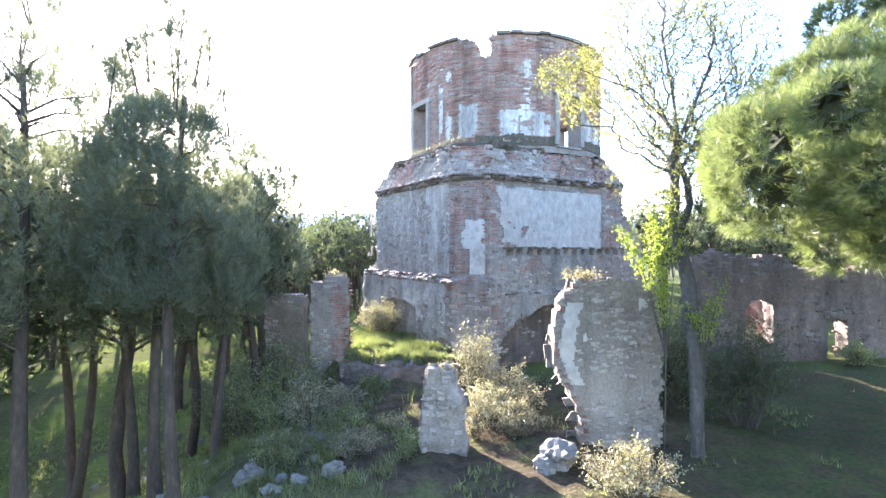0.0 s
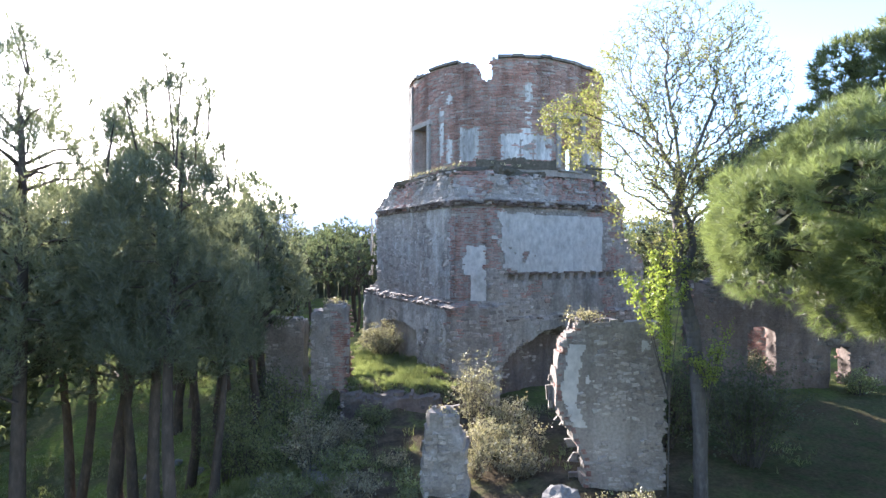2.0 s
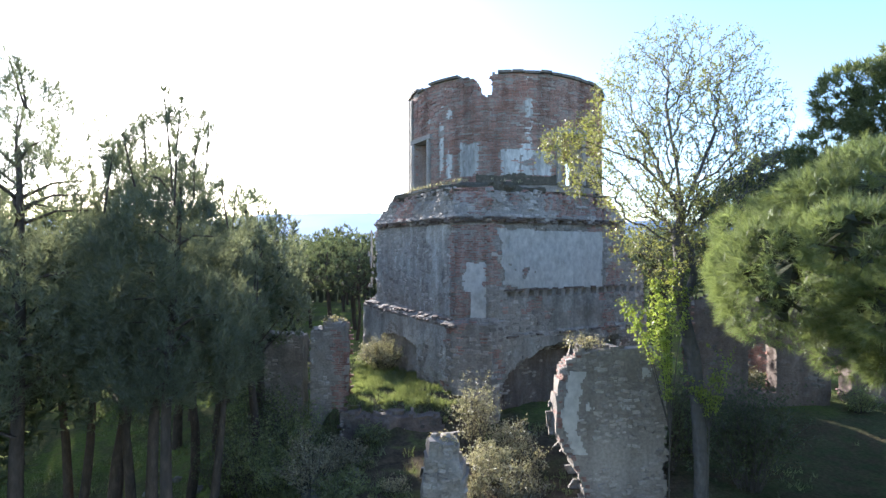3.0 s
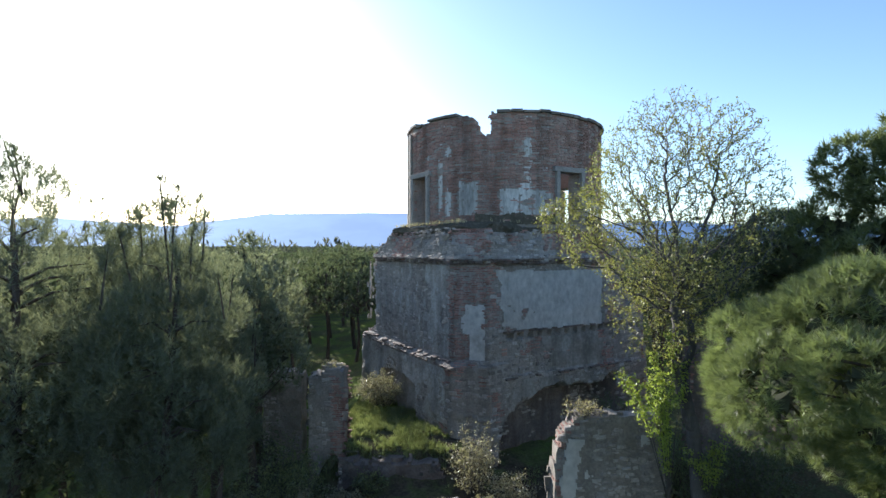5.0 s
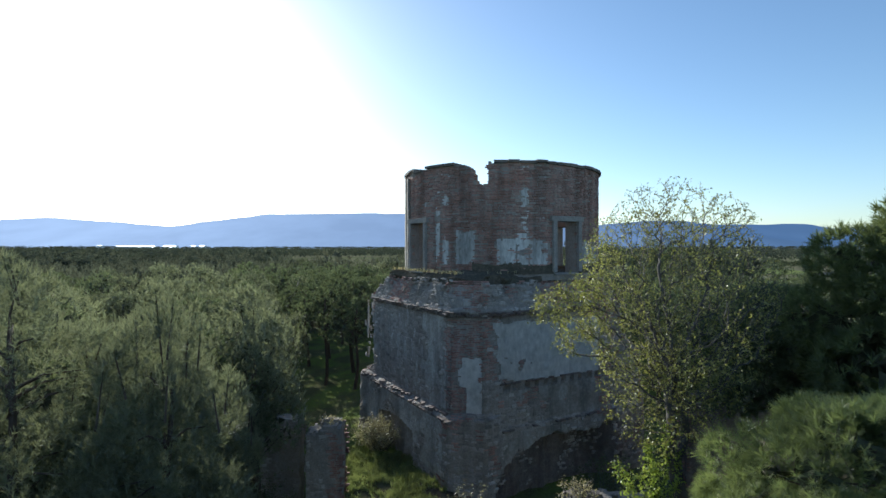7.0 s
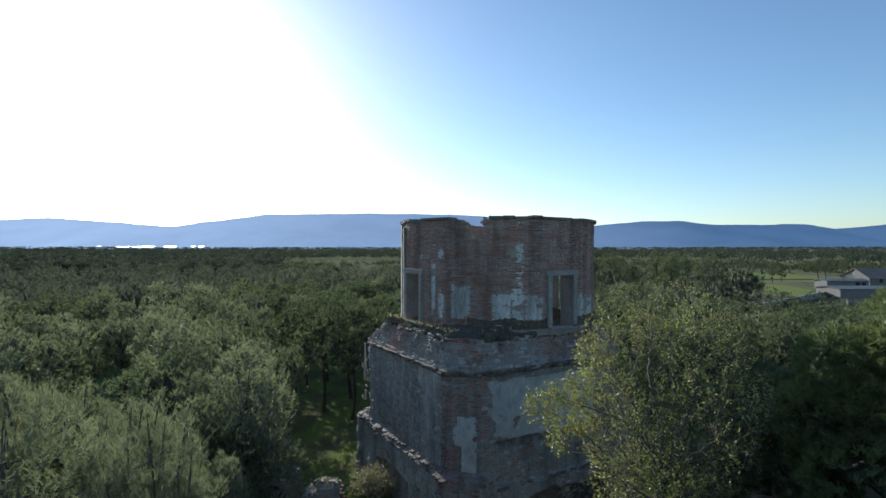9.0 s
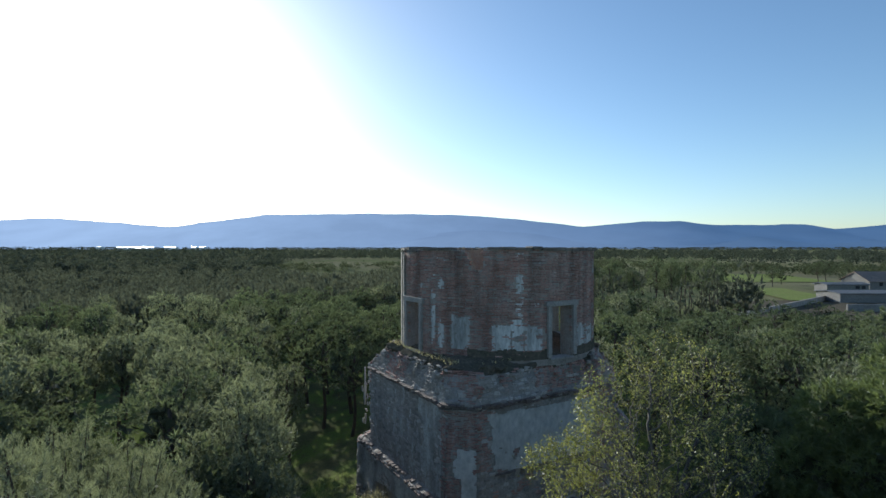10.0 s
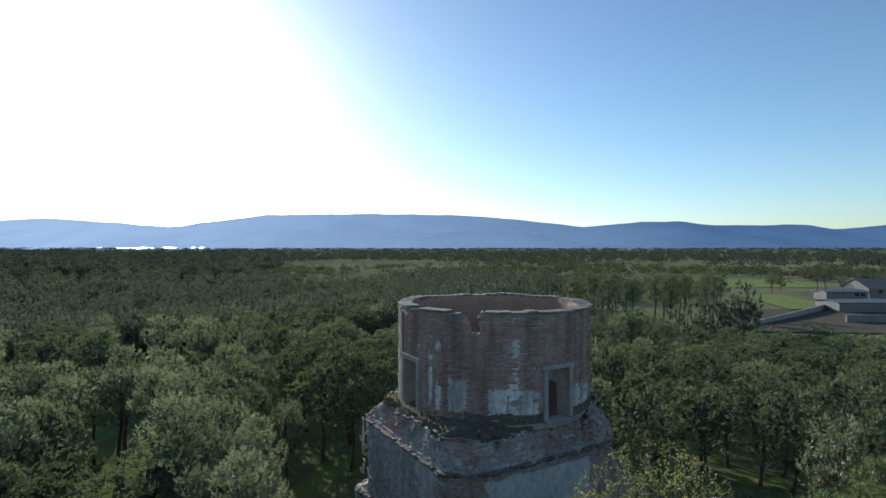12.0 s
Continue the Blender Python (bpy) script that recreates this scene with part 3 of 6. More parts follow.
# flat pilaster strips on the drum's west side, with worn edges
for d, w, tz in ((-72.5, 0.16, 12.3), (-79, 0.3, 12.42), (-100, 0.3, 12.4)):
    hp, n = Heap(), 40
    for k in range(n + 1):
        z = FLOOR_Z - 0.05 + (tz - FLOOR_Z + 0.05) * k / n
        for sx, sy in ((-1, -0.05), (-1, 0.1), (1, 0.1), (1, -0.05)):
            pos, tan, out = drum_at(math.radians(d) * R, z)
            hp.v.append(pos + tan * sx * (w / 2 + 0.018 * noise.noise(Vector((d, z * 5, sx)))) + out * (sy + 0.012 * noise.noise(Vector((z * 4, d, sy)))))
    for k in range(n):
        for i in range(4):
            j = (i + 1) % 4
            hp.f.append((4 * k + i, 4 * k + j, 4 * k + 4 + j, 4 * k + 4 + i))
    hp.f.append((4 * n, 4 * n + 1, 4 * n + 2, 4 * n + 3))
    part("pilaster", hp.v, hp.f, STAINED, drum, "pale plastered brick pilaster strip")

# drum floor, with rubble and weeds
hp = Heap()
for j in range(7):
    for i in range(40):
        r, a = (R - 0.5) * j / 6, i * math.tau / 40
        hp.v.append(Vector((XC + r * math.sin(a), YC - r * math.cos(a), FLOOR_Z - 0.06 + 0.12 * fbm(r * math.sin(a), r * math.cos(a), 1, 1.0))))
for j in range(6):
    for i in range(40):
        k = (i + 1) % 40
        hp.f.append((j * 40 + i, j * 40 + k, (j + 1) * 40 + k, (j + 1) * 40 + i))
part("drum_floor", hp.v, hp.f, EARTH, tower, "earth and rubble floor inside the drum")

# square base: a runs along the south-east face, b along the south-west face, from the south corner
BC, BU, BV, SIDE = Vector((0.78, 17.95, 0)), Vector((0.867, 0.498, 0)), Vector((-0.498, 0.867, 0)), 9.2
TOP_Z = 8.38


def hollow_top(a):
    return 1.0 + 1.1 * sstep(0.8, 4.2, a)


def base_out(z, x=0.0, y=0.0, k=6):
    """How far the base stands out at a height: a battered foot below a ledge, a string course, and a hollow worn into the foot of the south-east face."""
    f = fbm(x, y, 4, 0.9)
    z += 0.13 * f
    foot = 0.25 * sstep(3.42, 3.26, z) + 0.08 * sstep(3.0, 0.0, z)
    if k == 0:
        a = (x - BC.x) * BU.x + (y - BC.y) * BU.y
        east = 0.11 * sstep(2.86, 2.74, z)
        hollow = sstep(0.15, -0.15, z - hollow_top(a) + 0.35 * fbm(x, y, 12, 0.8)) * sstep(0.9, 1.5, a) * sstep(7.6, 6.6, a)
        east -= (0.85 + 0.15 * f) * hollow
        w = sstep(1.0, 2.0, a)
        foot = foot * (1 - w) + east * w
    elif k == 1:
        foot = 0.11 * sstep(2.86, 2.74, z)
    course = 0.10 * sstep(6.84, 6.9, z) * sstep(7.16, 7.08, z)
    return foot + course * sstep(-0.45, -0.2, fbm(x, y, 21, 1.1)) - 0.22 * sstep(7.1, 8.4, z)


def base_cut(z):
    """How much the south, east, north and west corners are cut off."""
    e = 0.25 + 1.25 * sstep(4.6, 6.0, z) + 1.0 * sstep(7.0, 8.3, z)
    w = 0.25 + 1.05 * sstep(3.3, 3.9, z) + 1.3 * sstep(7.0, 8.2, z)
    return (0.85 + 0.25 * sstep(7, 8.3, z), e, 0.9, w)


NL, NC = 92, 8


def in_niche(b, z):
    """A low segmental arch let into the foot of the south-west face."""
    return abs(b - 5.0) < 1.7 and 0.2 < z < 2.10 + 0.22 * (1 - ((b - 5.0) / 1.7) ** 2)


def base_ring(z):
    s, e, n, w = base_cut(z)
    S = SIDE
    corner = [(s, 0), (S - e, 0), (S, e), (S, S - n), (S - n, S), (w, S), (0, S - w), (0, s)]
    pts = []
    for k in range(8):
        (a0, b0), (a1, b1) = corner[k], corner[(k + 1) % 8]
        cnt = NL if k % 2 == 0 else NC
        dx, dy = a1 - a0, b1 - b0
        L = math.hypot(dx, dy)
        for i in range(cnt):
            t = i / cnt
            pts.append((a0 + dx * t, b0 + dy * t, dy / L, -dx / L, k))
    return pts


def base_shell():
    h = Heap()
    dz = 0.1
    z0, nz = -1.2, int((TOP_Z + 1.2) / 0.1) + 1
    cnt = 4 * (NL + NC)
    for j in range(nz):
        z = z0 + j * dz
        for a, b, na, nb, k in base_ring(z):
            p = BC + BU * a + BV * b
            o = base_out(z, p.x, p.y, k) - 0.038
            rough = 0.035 + 0.19 * sstep(7.1, 8.0, z) + 0.05 * sstep(2.5, 1.0, z)
            o += rough * fbm(p.x, p.y, z, 1.7)
            if k == 0 and 4.16 < z < 4.40 and math.sin(a * 14) > 0.1 and a > 1.6:
                o -= 0.16
            if k == 6 and in_niche(b, z):
                o -= 0.14
            zz = z + (0.20 * fbm(p.x, p.y, 3, 1.1) - 0.12) * sstep(7.9, 8.38, z)
            n = BU * na + BV * nb
            h.v.append(Vector((p.x + n.x * o, p.y + n.y * o, zz)))
    for j in range(nz - 1):
        for i in range(cnt):
            k = (i + 1) % cnt
            h.f.append((j * cnt + i, j * cnt + k, (j + 1) * cnt + k, (j + 1) * cnt + i))
    # ledge round the drum
    o = (nz - 1) * cnt
    for q in range(1, 4):
        for i in range(cnt):
            p = h.v[o + i].lerp(Vector((XC, YC, TOP_Z)), q * 0.14)
            h.v.append(Vector((p.x, p.y, TOP_Z + 0.05 * q + 0.09 * fbm(p.x, p.y, 6, 1.6))))
    for q in range(3):
        for i in range(cnt):
            k = (i + 1) % cnt
            h.f.append((o + q * cnt + i, o + q * cnt + k, o + (q + 1) * cnt + k, o + (q + 1) * cnt + i))
    ob = part("base_wall", h.v, h.f, (MORTAR, DARK_BROWN, DARK_SHADE_BRICK), tower, "square rubble and brick base with worn lime mortar, dark brown on its ledge", smooth=False)
    for k in range(len(h.f) - 3 * cnt, len(h.f)):
        ob.data.polygons[k].material_index = 1
    for j in range(int((8.05 - z0) / dz), nz - 1):
        for i in range(cnt):
            ob.data.polygons[j * cnt + i].material_index = 1
    # the hollow takes the darker brick, its shade put into the colour
    for j in range(int((2.2 - z0) / dz)):
        for i in range(8, NL - 14):
            if z0 + j * dz < hollow_top(SIDE * i / NL) + 0.1:
                ob.data.polygons[j * cnt + i].material_index = 2
    return ob


base = base_shell()


def face_at(k):
    """place() for the long faces (0 south-east, 6 south-west, 2, 4 behind) and the south corner (7), u in metres from the face's start."""
    def place(u, z):
        s, e, n, w = base_cut(z)
        S = SIDE
        if k == 0:
            a, b, na, nb = u, 0, 0, -1
        elif k == 6:
            a, b, na, nb = 0, S - u, -1, 0
        elif k == 2:
            a, b, na, nb = S, u, 1, 0
        elif k == 4:
            a, b, na, nb = S - u, S, 0, 1
        elif k == 7:
            a, b, na, nb = u * 0.7071, s - u * 0.7071, -0.7071, -0.7071
        elif k == 1:
            a, b, na, nb = S - e + u * 0.7071, u * 0.7071, 0.7071, -0.7071
        else:
            a, b, na, nb = w - u * 0.7071, S - u * 0.7071, -0.7071, 0.7071
        out = (BU * na + BV * nb).normalized()
        rough = 0.035 + 0.19 * sstep(7.1, 8.0, z) + 0.05 * sstep(2.5, 1.0, z)
        p = BC + BU * a + BV * b
        p = p + out * (base_out(z, p.x, p.y, k) - 0.045 + rough * fbm(p.x, p.y, z, 1.7))
        return Vector((p.x, p.y, z)), Vector((-out.y, out.x, 0)), out
    return place


def panel_east(u, z):
    """The large smooth panel and the plaster left lower down on the south-east face."""
    n = fbm(u, z, 31, 1.1)
    if z > 4.42 + 0.10 * n + 0.22 * sstep(3.2, 1.4, u) and z < 6.66 + 0.04 * n - 0.012 * u and 1.25 + 0.30 * n + 0.35 * sstep(6.0, 4.6, z) < u < 6.45 + 0.07 * n:
        return not (u < 3.0 and fbm(u, z, 44, 1.6) > 0.30 + 0.12 * u)
    return False


def stained_east(u, z):
    """Dirty plaster left above and below the large panel."""
    n = fbm(u, z, 31, 1.1)
    if 6.70 < z < 6.84:
        return 1.6 < u < 6.3 and fbm(u, z * 3, 17, 1.6) > 0.0
    if 2.84 < z < 4.12:
        return u > 2.4 + 0.5 * n and u < 7.4 and fbm(u, z, 19, 0.8) > -0.15
    if 2.0 + 0.3 * n < z < 2.66:
        return 1.6 < u < 4.6 + n and fbm(u, z, 23, 0.9) > -0.25
    return False


def east_kind(u, z):
    s, e, n, w = base_cut(z)
    if 1.2 < u < 7.4 and z < hollow_top(u) + 0.2 * fbm(u, z, 88, 1.2) and fbm(u, z, 89, 1.0) < 0.25:
        return ""
    if u < s or u > SIDE - e or panel_east(u, z) or stained_east(u, z) or 4.14 < z < 4.42 and u > 1.5:
        return ""
    if z > 6.9 or u < 1.7 + 0.3 * fbm(u, z, 2, 1):
        return "b" if fbm(u, z, 50, 0.8) > 0.2 - 0.45 * sstep(2.5, 4, u) * (z > 7.1) - 0.4 * (4.6 < z < 6.8 and u < 1.7) else "s"
    return "s" if fbm(u, z, 51, 0.7) > -0.35 else "b"


def west_kind(u, z):
    s, e, n, w = base_cut(z)
    b = SIDE - u
    if b < s or b > SIDE - w or panel_west(u, z):
        return ""
    if in_niche(b, z):
        return ""
    if z > 6.9:
        return "b" if fbm(u, z, 52, 0.8) > 0.25 else "s"
    if b < 1.3 + 0.2 * fbm(u, z, 2, 1):
        return "b" if fbm(u, z, 55, 0.9) > 0.25 - 0.4 * (z > 4.5) else "s"
    return "s"


def panel_west(u, z):
    b = SIDE - u
    n = fbm(u, z, 61, 1.4)
    if 3.5 < z < 6.8:
        streak = fbm(u * 2.6, z * 0.8, 63, 1.5)
        return b > 1.2 and (streak > 0.42 or n > 0.62 or b < 2.6 + 0.5 * n and n > -0.25)
    if 1.2 < z < 3.15:
        return b > 1.0 and n > -0.3 and not in_niche(b, z)
    return False


def corner_white(u, z):
    n = fbm(u, z, 71, 1.6)
    return 0.45 + 0.25 * n < u < 1.2 and 3.5 + 0.9 * sstep(0.6, 0.3, u) < z < 5.45 + 0.1 * n and not (u < 0.62 and z < 4.4)


corner_kind = lambda u, z: "" if u > base_cut(z)[0] * 1.4142 or corner_white(u, z) else ("b" if fbm(u, z, 73, 0.7) > 0.1 - 0.6 * (3.6 < z < 6.8) else "s")
cut_kind = lambda which: (lambda u, z: "" if u > base_cut(z)[which] * 1.4142 else ("b" if fbm(u, z, 75, 0.7) > 0.0 else "s"))
masonry(face_at(6), 0, SIDE, -0.4, 8.12, west_kind, base, lambda u, z: 3.6 < u < 8.2 and 4.3 < z < 6.3, 31)
masonry(face_at(0), 0, SIDE, -0.4, 8.08, east_kind, base, lambda u, z: False, 32)
masonry(face_at(7), 0, 1.6, 0.0, 8.1, corner_kind, base, lambda u, z: False, 33)
masonry(face_at(1), 0, 3.6, 0.0, 8.1, cut_kind(1), base, lambda u, z: False, 34)
masonry(face_at(5), 0, 3.8, 0.0, 8.1, cut_kind(3), base, lambda u, z: False, 35)
masonry(face_at(2), 0.5, SIDE - 0.9, -0.4, 8.2, lambda u, z: "s" if base_cut(z)[1] < u else "", base, lambda u, z: False, 36, stones=(0.5, 0.3))
masonry(face_at(4), 0.9, SIDE - 0.3, -0.4, 8.2, lambda u, z: "s" if u < SIDE - base_cut(z)[3] else "", base, lambda u, z: False, 37, stones=(0.5, 0.3))
plaster("plaster_panel", face_at(0), 1.0, 7.6, 1.2, 6.95, panel_east, base, PLASTER, "smooth grey lime plaster with ragged edges", thick=0.035)
plaster("plaster_remnant", face_at(0), 1.0, 7.6, 1.2, 6.95, stained_east, base, STAINED, "dirty brown-grey plaster remnants", thick=0.03)
plaster("plaster_remnant", face_at(6), 0.2, SIDE - 0.8, 1.2, 6.85, panel_west, base, LIMEWASH, "remnants of rough pale lime render", cell=0.055, thick=0.02)
plaster("plaster_strip", face_at(7), 0.1, 1.2, 3.4, 5.6, corner_white, base, PLASTER, "pale plaster strip on the brick corner", cell=0.05)


def course(k, u0, u1, z, size, proud, miss, seed, stones=False):
    """A projecting course of bricks or rough stones along one face of the base, with some fallen out."""
    rnd, place, u = random.Random(seed), face_at(k), u0
    temps, h = (STONE_T if stones else BRICK_T), Heap()
    while u < u1:
        w = size[0] * rnd.uniform(0.75, 1.3)
        cu = u + w / 2
        u += w
        if rnd.random() < miss or fbm(cu, z, seed, 1.3) < -0.42:
            continue
        pos, tan, out = place(cu, z)
        tv, tf = temps[rnd.randrange(len(temps))]
        m = basis(pos + out * (proud * rnd.uniform(0.35, 1.0) - 0.09), tan, out) @ Matrix.Rotation(rnd.uniform(-0.08, 0.08), 4, "Y") @ Matrix.Diagonal((w - 0.012, 0.26, size[1] * rnd.uniform(0.8, 1.15), 1))
        h.add([m @ Vector(q) for q in tv], tf)
    ob = part("string_course", h.v, h.f, DARK_SHADE_BRICK, base, "projecting string course with gaps")
    ob["kind"] = "stuff"


for row, (z, proud) in enumerate(((6.88, 0.10), (6.95, 0.15), (7.03, 0.19))):
    course(6, 1.6, 8.2, z, (0.26, 0.062), proud, 0.12 + 0.1 * row, 401 + row)
    course(0, 1.0, 7.6, z, (0.26, 0.062), proud, 0.10 + 0.1 * row, 411 + row)
    course(7, 0.0, 1.3, z, (0.26, 0.062), proud, 0.2, 421 + row)
course(6, 0.4, 8.4, 3.36, (0.24, 0.15), 0.08, 0.22, 431, True)
course(6, 0.4, 8.4, 3.22, (0.2, 0.1), 0.05, 0.4, 432, True)
course(0, 1.6, 7.8, 2.78, (0.26, 0.07), 0.12, 0.3, 433)
course(0, 1.6, 7.6, 4.44, (0.22, 0.075), 0.07, 0.25, 434)


# ---- ruined walls round the tower ----
def ruin(name, x0, x1, y, thick, z0, top, kind, label, single, seed, left=None, white=None, turn=0.0, right=None, cell=0.10, lumpy=0.07, stones=(0.22, 0.12), bare=-0.05, fill=None, mats=None):
    """A free-standing stone wall: top(u) is its broken height; left(z): how far its west end is broken back."""
    thing = tagged(empty(name), label, "wall")
    L = x1 - x0
    ct, st = math.cos(radians(turn)), math.sin(radians(turn))

    def at(u, z, d):
        return Vector((x0 + u * ct - d * st, y + u * st + d * ct, z))
    left, right = left or (lambda z: 0.0), right or (lambda z: 0.0)
    h, vid, c = Heap(), {}, cell
    nu, nz, nd = int(L / c), int(5.2 / c), max(2, int(thick / 0.16))

    def ok(i, j, k):
        u, z = (i + 0.5) * c, z0 + (j + 0.5) * c
        return 0 <= i < nu and 0 <= j < nz and 0 <= k < nd and z < top(u) - 0.10 * abs(k - (nd - 1) / 2) / nd and left(z) < u < L - right(z) and kind(u, z) != "o"

    def vert(i, j, k):
        if (i, j, k) not in vid:
            u, z, d = i * c, z0 + j * c, k * thick / nd
            w = Vector((u * 2.3 + seed, z * 2.3, d * 2.3))
            q = at(u + lumpy * noise.noise(w), z + lumpy * noise.noise(w + Vector((9, 0, 0))), d + (lumpy - 0.02) * noise.noise(w + Vector((0, 9, 0))))
            vid[(i, j, k)] = len(h.v)
            h.v.append(q)
        return vid[(i, j, k)]

    for i in range(nu):
        for j in range(nz):
            for k in range(nd):
                if not ok(i, j, k):
                    continue
                if not ok(i, j, k - 1):
                    h.f.append((vert(i, j, k), vert(i + 1, j, k), vert(i + 1, j + 1, k), vert(i, j + 1, k)))
                if not ok(i, j, k + 1):
                    h.f.append((vert(i + 1, j, k + 1), vert(i, j, k + 1), vert(i, j + 1, k + 1), vert(i + 1, j + 1, k + 1)))
                if not ok(i - 1, j, k):
                    h.f.append((vert(i, j, k + 1), vert(i, j, k), vert(i, j + 1, k), vert(i, j + 1, k + 1)))
                if not ok(i + 1, j, k):
                    h.f.append((vert(i + 1, j, k), vert(i + 1, j, k + 1), vert(i + 1, j + 1, k + 1), vert(i + 1, j + 1, k)))
                if not ok(i, j + 1, k):
                    h.f.append((vert(i, j + 1, k), vert(i + 1, j + 1, k), vert(i + 1, j + 1, k + 1), vert(i, j + 1, k + 1)))
    core = part("core", h.v, h.f, fill or MORTAR, thing)
    
    def dent(u, z, d):
        return (lumpy - 0.02) * noise.noise(Vector((u * 2.3 + seed, z * 2.3, d * 2.3)) + Vector((0, 9, 0)))
    front = lambda u, z: (at(u, z, 0.0 + dent(u, z, 0)), Vector((ct, st, 0)), Vector((st, -ct, 0)))
    back = lambda u, z: (at(L - u, z, thick - 0.01 + dent(L - u, z, thick)), Vector((-ct, -st, 0)), Vector((-st, ct, 0)))
    end = lambda u, z: (at(left(z) + 0.04, z, thick - u), Vector((st, -ct, 0)), Vector((-ct, -st, 0)))
    inside = lambda u, z: z < top(u) - 0.10 and left(z) + 0.03 < u < L - right(z) - 0.04
    masonry(front, 0, L, z0, z0 + 5.2, lambda u, z: kind(u, z) if inside(u, z) and kind(u, z) != "o" and not (white and white(u, z)) and fbm(u, z, seed, 1.4) > bare else "", core, single, seed, stones=stones, mats=mats)
    masonry(back, 0, L, z0, z0 + 5.2, lambda u, z: kind(L - u, z) if inside(L - u, z) and kind(L - u, z) != "o" else "", core, lambda u, z: False, seed + 1, stones=(0.4, 0.25))
    masonry(end, 0, thick, z0, z0 + 5.2, lambda u, z: ("b" if kind(0.3, z) == "b" or seed == 101 else "s") if z < top(left(z)) - 0.1 else "", core, lambda u, z: False, seed + 2, bricks=(0.15, 0.06), stones=(0.14, 0.09))
    if white:
        plaster("plaster_patch", front, 0, L, z0, z0 + 5.0, white, core, PLASTER, "pale plaster left on the stones", cell=0.04, thick=0.024)
    return thing


def front_left(z):
    return 0.16 + 0.11 * math.sin(z * 1.9 + 0.4) + 0.02 * noise.noise(Vector((z * 14, 5, 2))) + 0.45 * sstep(1.9, 0.3, z) + 0.25 * sstep(3.1, 3.7, z) + 0.07 * noise.noise(Vector((z * 3.5, 2, 8)))


front_top = lambda u: 3.45 + 0.28 * sstep(0.1, 0.7, u) - 0.05 * sstep(1.2, 2.6, u) + 0.07 * noise.noise(Vector((u * 2.6, 4, 1)))
ruin("ruined_wall", 2.42, 5.0, 11.75, 0.5, -0.4, front_top, lambda u, z: "s", "ruined rubble stone wall with a ragged brick end and dry grass on top", lambda u, z: u < 2.3 and z > 0.4, 101, cell=0.06, stones=(0.17, 0.085), bare=-0.2, lumpy=0.06, right=lambda z: 0.1 + 0.12 * noise.noise(Vector((z * 2.4, 1, 6))) + 0.1 * noise.noise(Vector((z * 9, 1, 6))), left=front_left,
     white=lambda u, z: 0.28 + 0.1 * fbm(u, z, 5, 2) < u - front_left(z) + 0.1 < 0.62 + 0.12 * fbm(u, z, 9, 2.5) and 1.35 < z < 3.2 or (u > 0.5 and 0.2 < z < 3.3 and fbm(u, z, 15, 1.1) > 0.62))
ruin("wall_stump", -0.56, 0.52, 11.3, 0.75, -0.6, lambda u: 1.82 - 0.35 * sstep(0.25, 0.0, u) - 0.28 * sstep(0.7, 1.05, u) + 0.08 * noise.noise(Vector((u * 4, 1, 3))), lambda u, z: "s",
     "low stump of a grey rubble wall with weeds on top", lambda u, z: True, 131, left=lambda z: 0.10 + 0.12 * sstep(1.0, 1.8, z) + 0.10 * noise.noise(Vector((z * 2.2, 3, 1))), right=lambda z: 0.06 + 0.22 * sstep(0.9, 1.8, z) + 0.12 * noise.noise(Vector((z * 2.6, 8, 1))), cell=0.07, lumpy=0.15, stones=(0.17, 0.1), bare=-0.35)
ruin("wall_pier", -4.35, -3.15, 17.2, 0.9, -1.6, lambda u: 3.25 + 0.3 * sstep(0.2, 0.6, u) - 0.2 * sstep(0.95, 1.2, u) + 0.1 * noise.noise(Vector((u * 3, 7, 3))), lambda u, z: "b" if u > 0.75 else "s",
     "tall broken pier of rubble and brick beside the grassy terrace", lambda u, z: z > 1.0, 151)
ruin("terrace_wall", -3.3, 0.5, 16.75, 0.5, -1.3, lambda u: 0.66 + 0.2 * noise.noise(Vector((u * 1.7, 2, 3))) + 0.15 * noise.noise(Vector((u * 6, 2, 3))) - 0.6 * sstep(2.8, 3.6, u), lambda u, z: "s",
     "low broken dark retaining wall under the grassy terrace", lambda u, z: False, 161, lumpy=0.14, fill=DARK_SHADE_BRICK, mats=(DARK_SHADE_BRICK, DARK_SHADE_RUBBLE))
ruin("wall_remnant", -7.0, -5.5, 20.6, 0.8, -2.6, lambda u: 2.75 + 0.25 * math.sin(u * 3) + 0.1 * noise.noise(Vector((u * 3, 7, 9))), lambda u, z: "s",
     "broken rubble wall among the pines", lambda u, z: z > 1.2, 171)


def right_kind(u, z):
    if 2.05 < u < 3.05 and 0.9 < z < 2.35 + 0.3 * math.sqrt(max(0, 1 - ((u - 2.55) / 0.5) ** 2)):
        return "o"
    if 4.9 < u < 5.6 and 0.2 < z < 1.9:
        return "o"
    if 3.0 < u < 3.35:
        return "b"
    return "b" if fbm(u, z, 3, 0.8) > -0.15 else "s"


# shade of the trees round this wall is painted into its masonry
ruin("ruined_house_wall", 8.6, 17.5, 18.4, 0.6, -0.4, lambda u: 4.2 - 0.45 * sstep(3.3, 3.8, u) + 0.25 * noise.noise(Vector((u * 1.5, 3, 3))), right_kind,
     "long ruined stone and brick wall with openings, tree shade in its colour", lambda u, z: False, 191, fill=DARK_SHADE_BRICK, mats=(DARK_SHADE_BRICK, DARK_SHADE_RUBBLE))
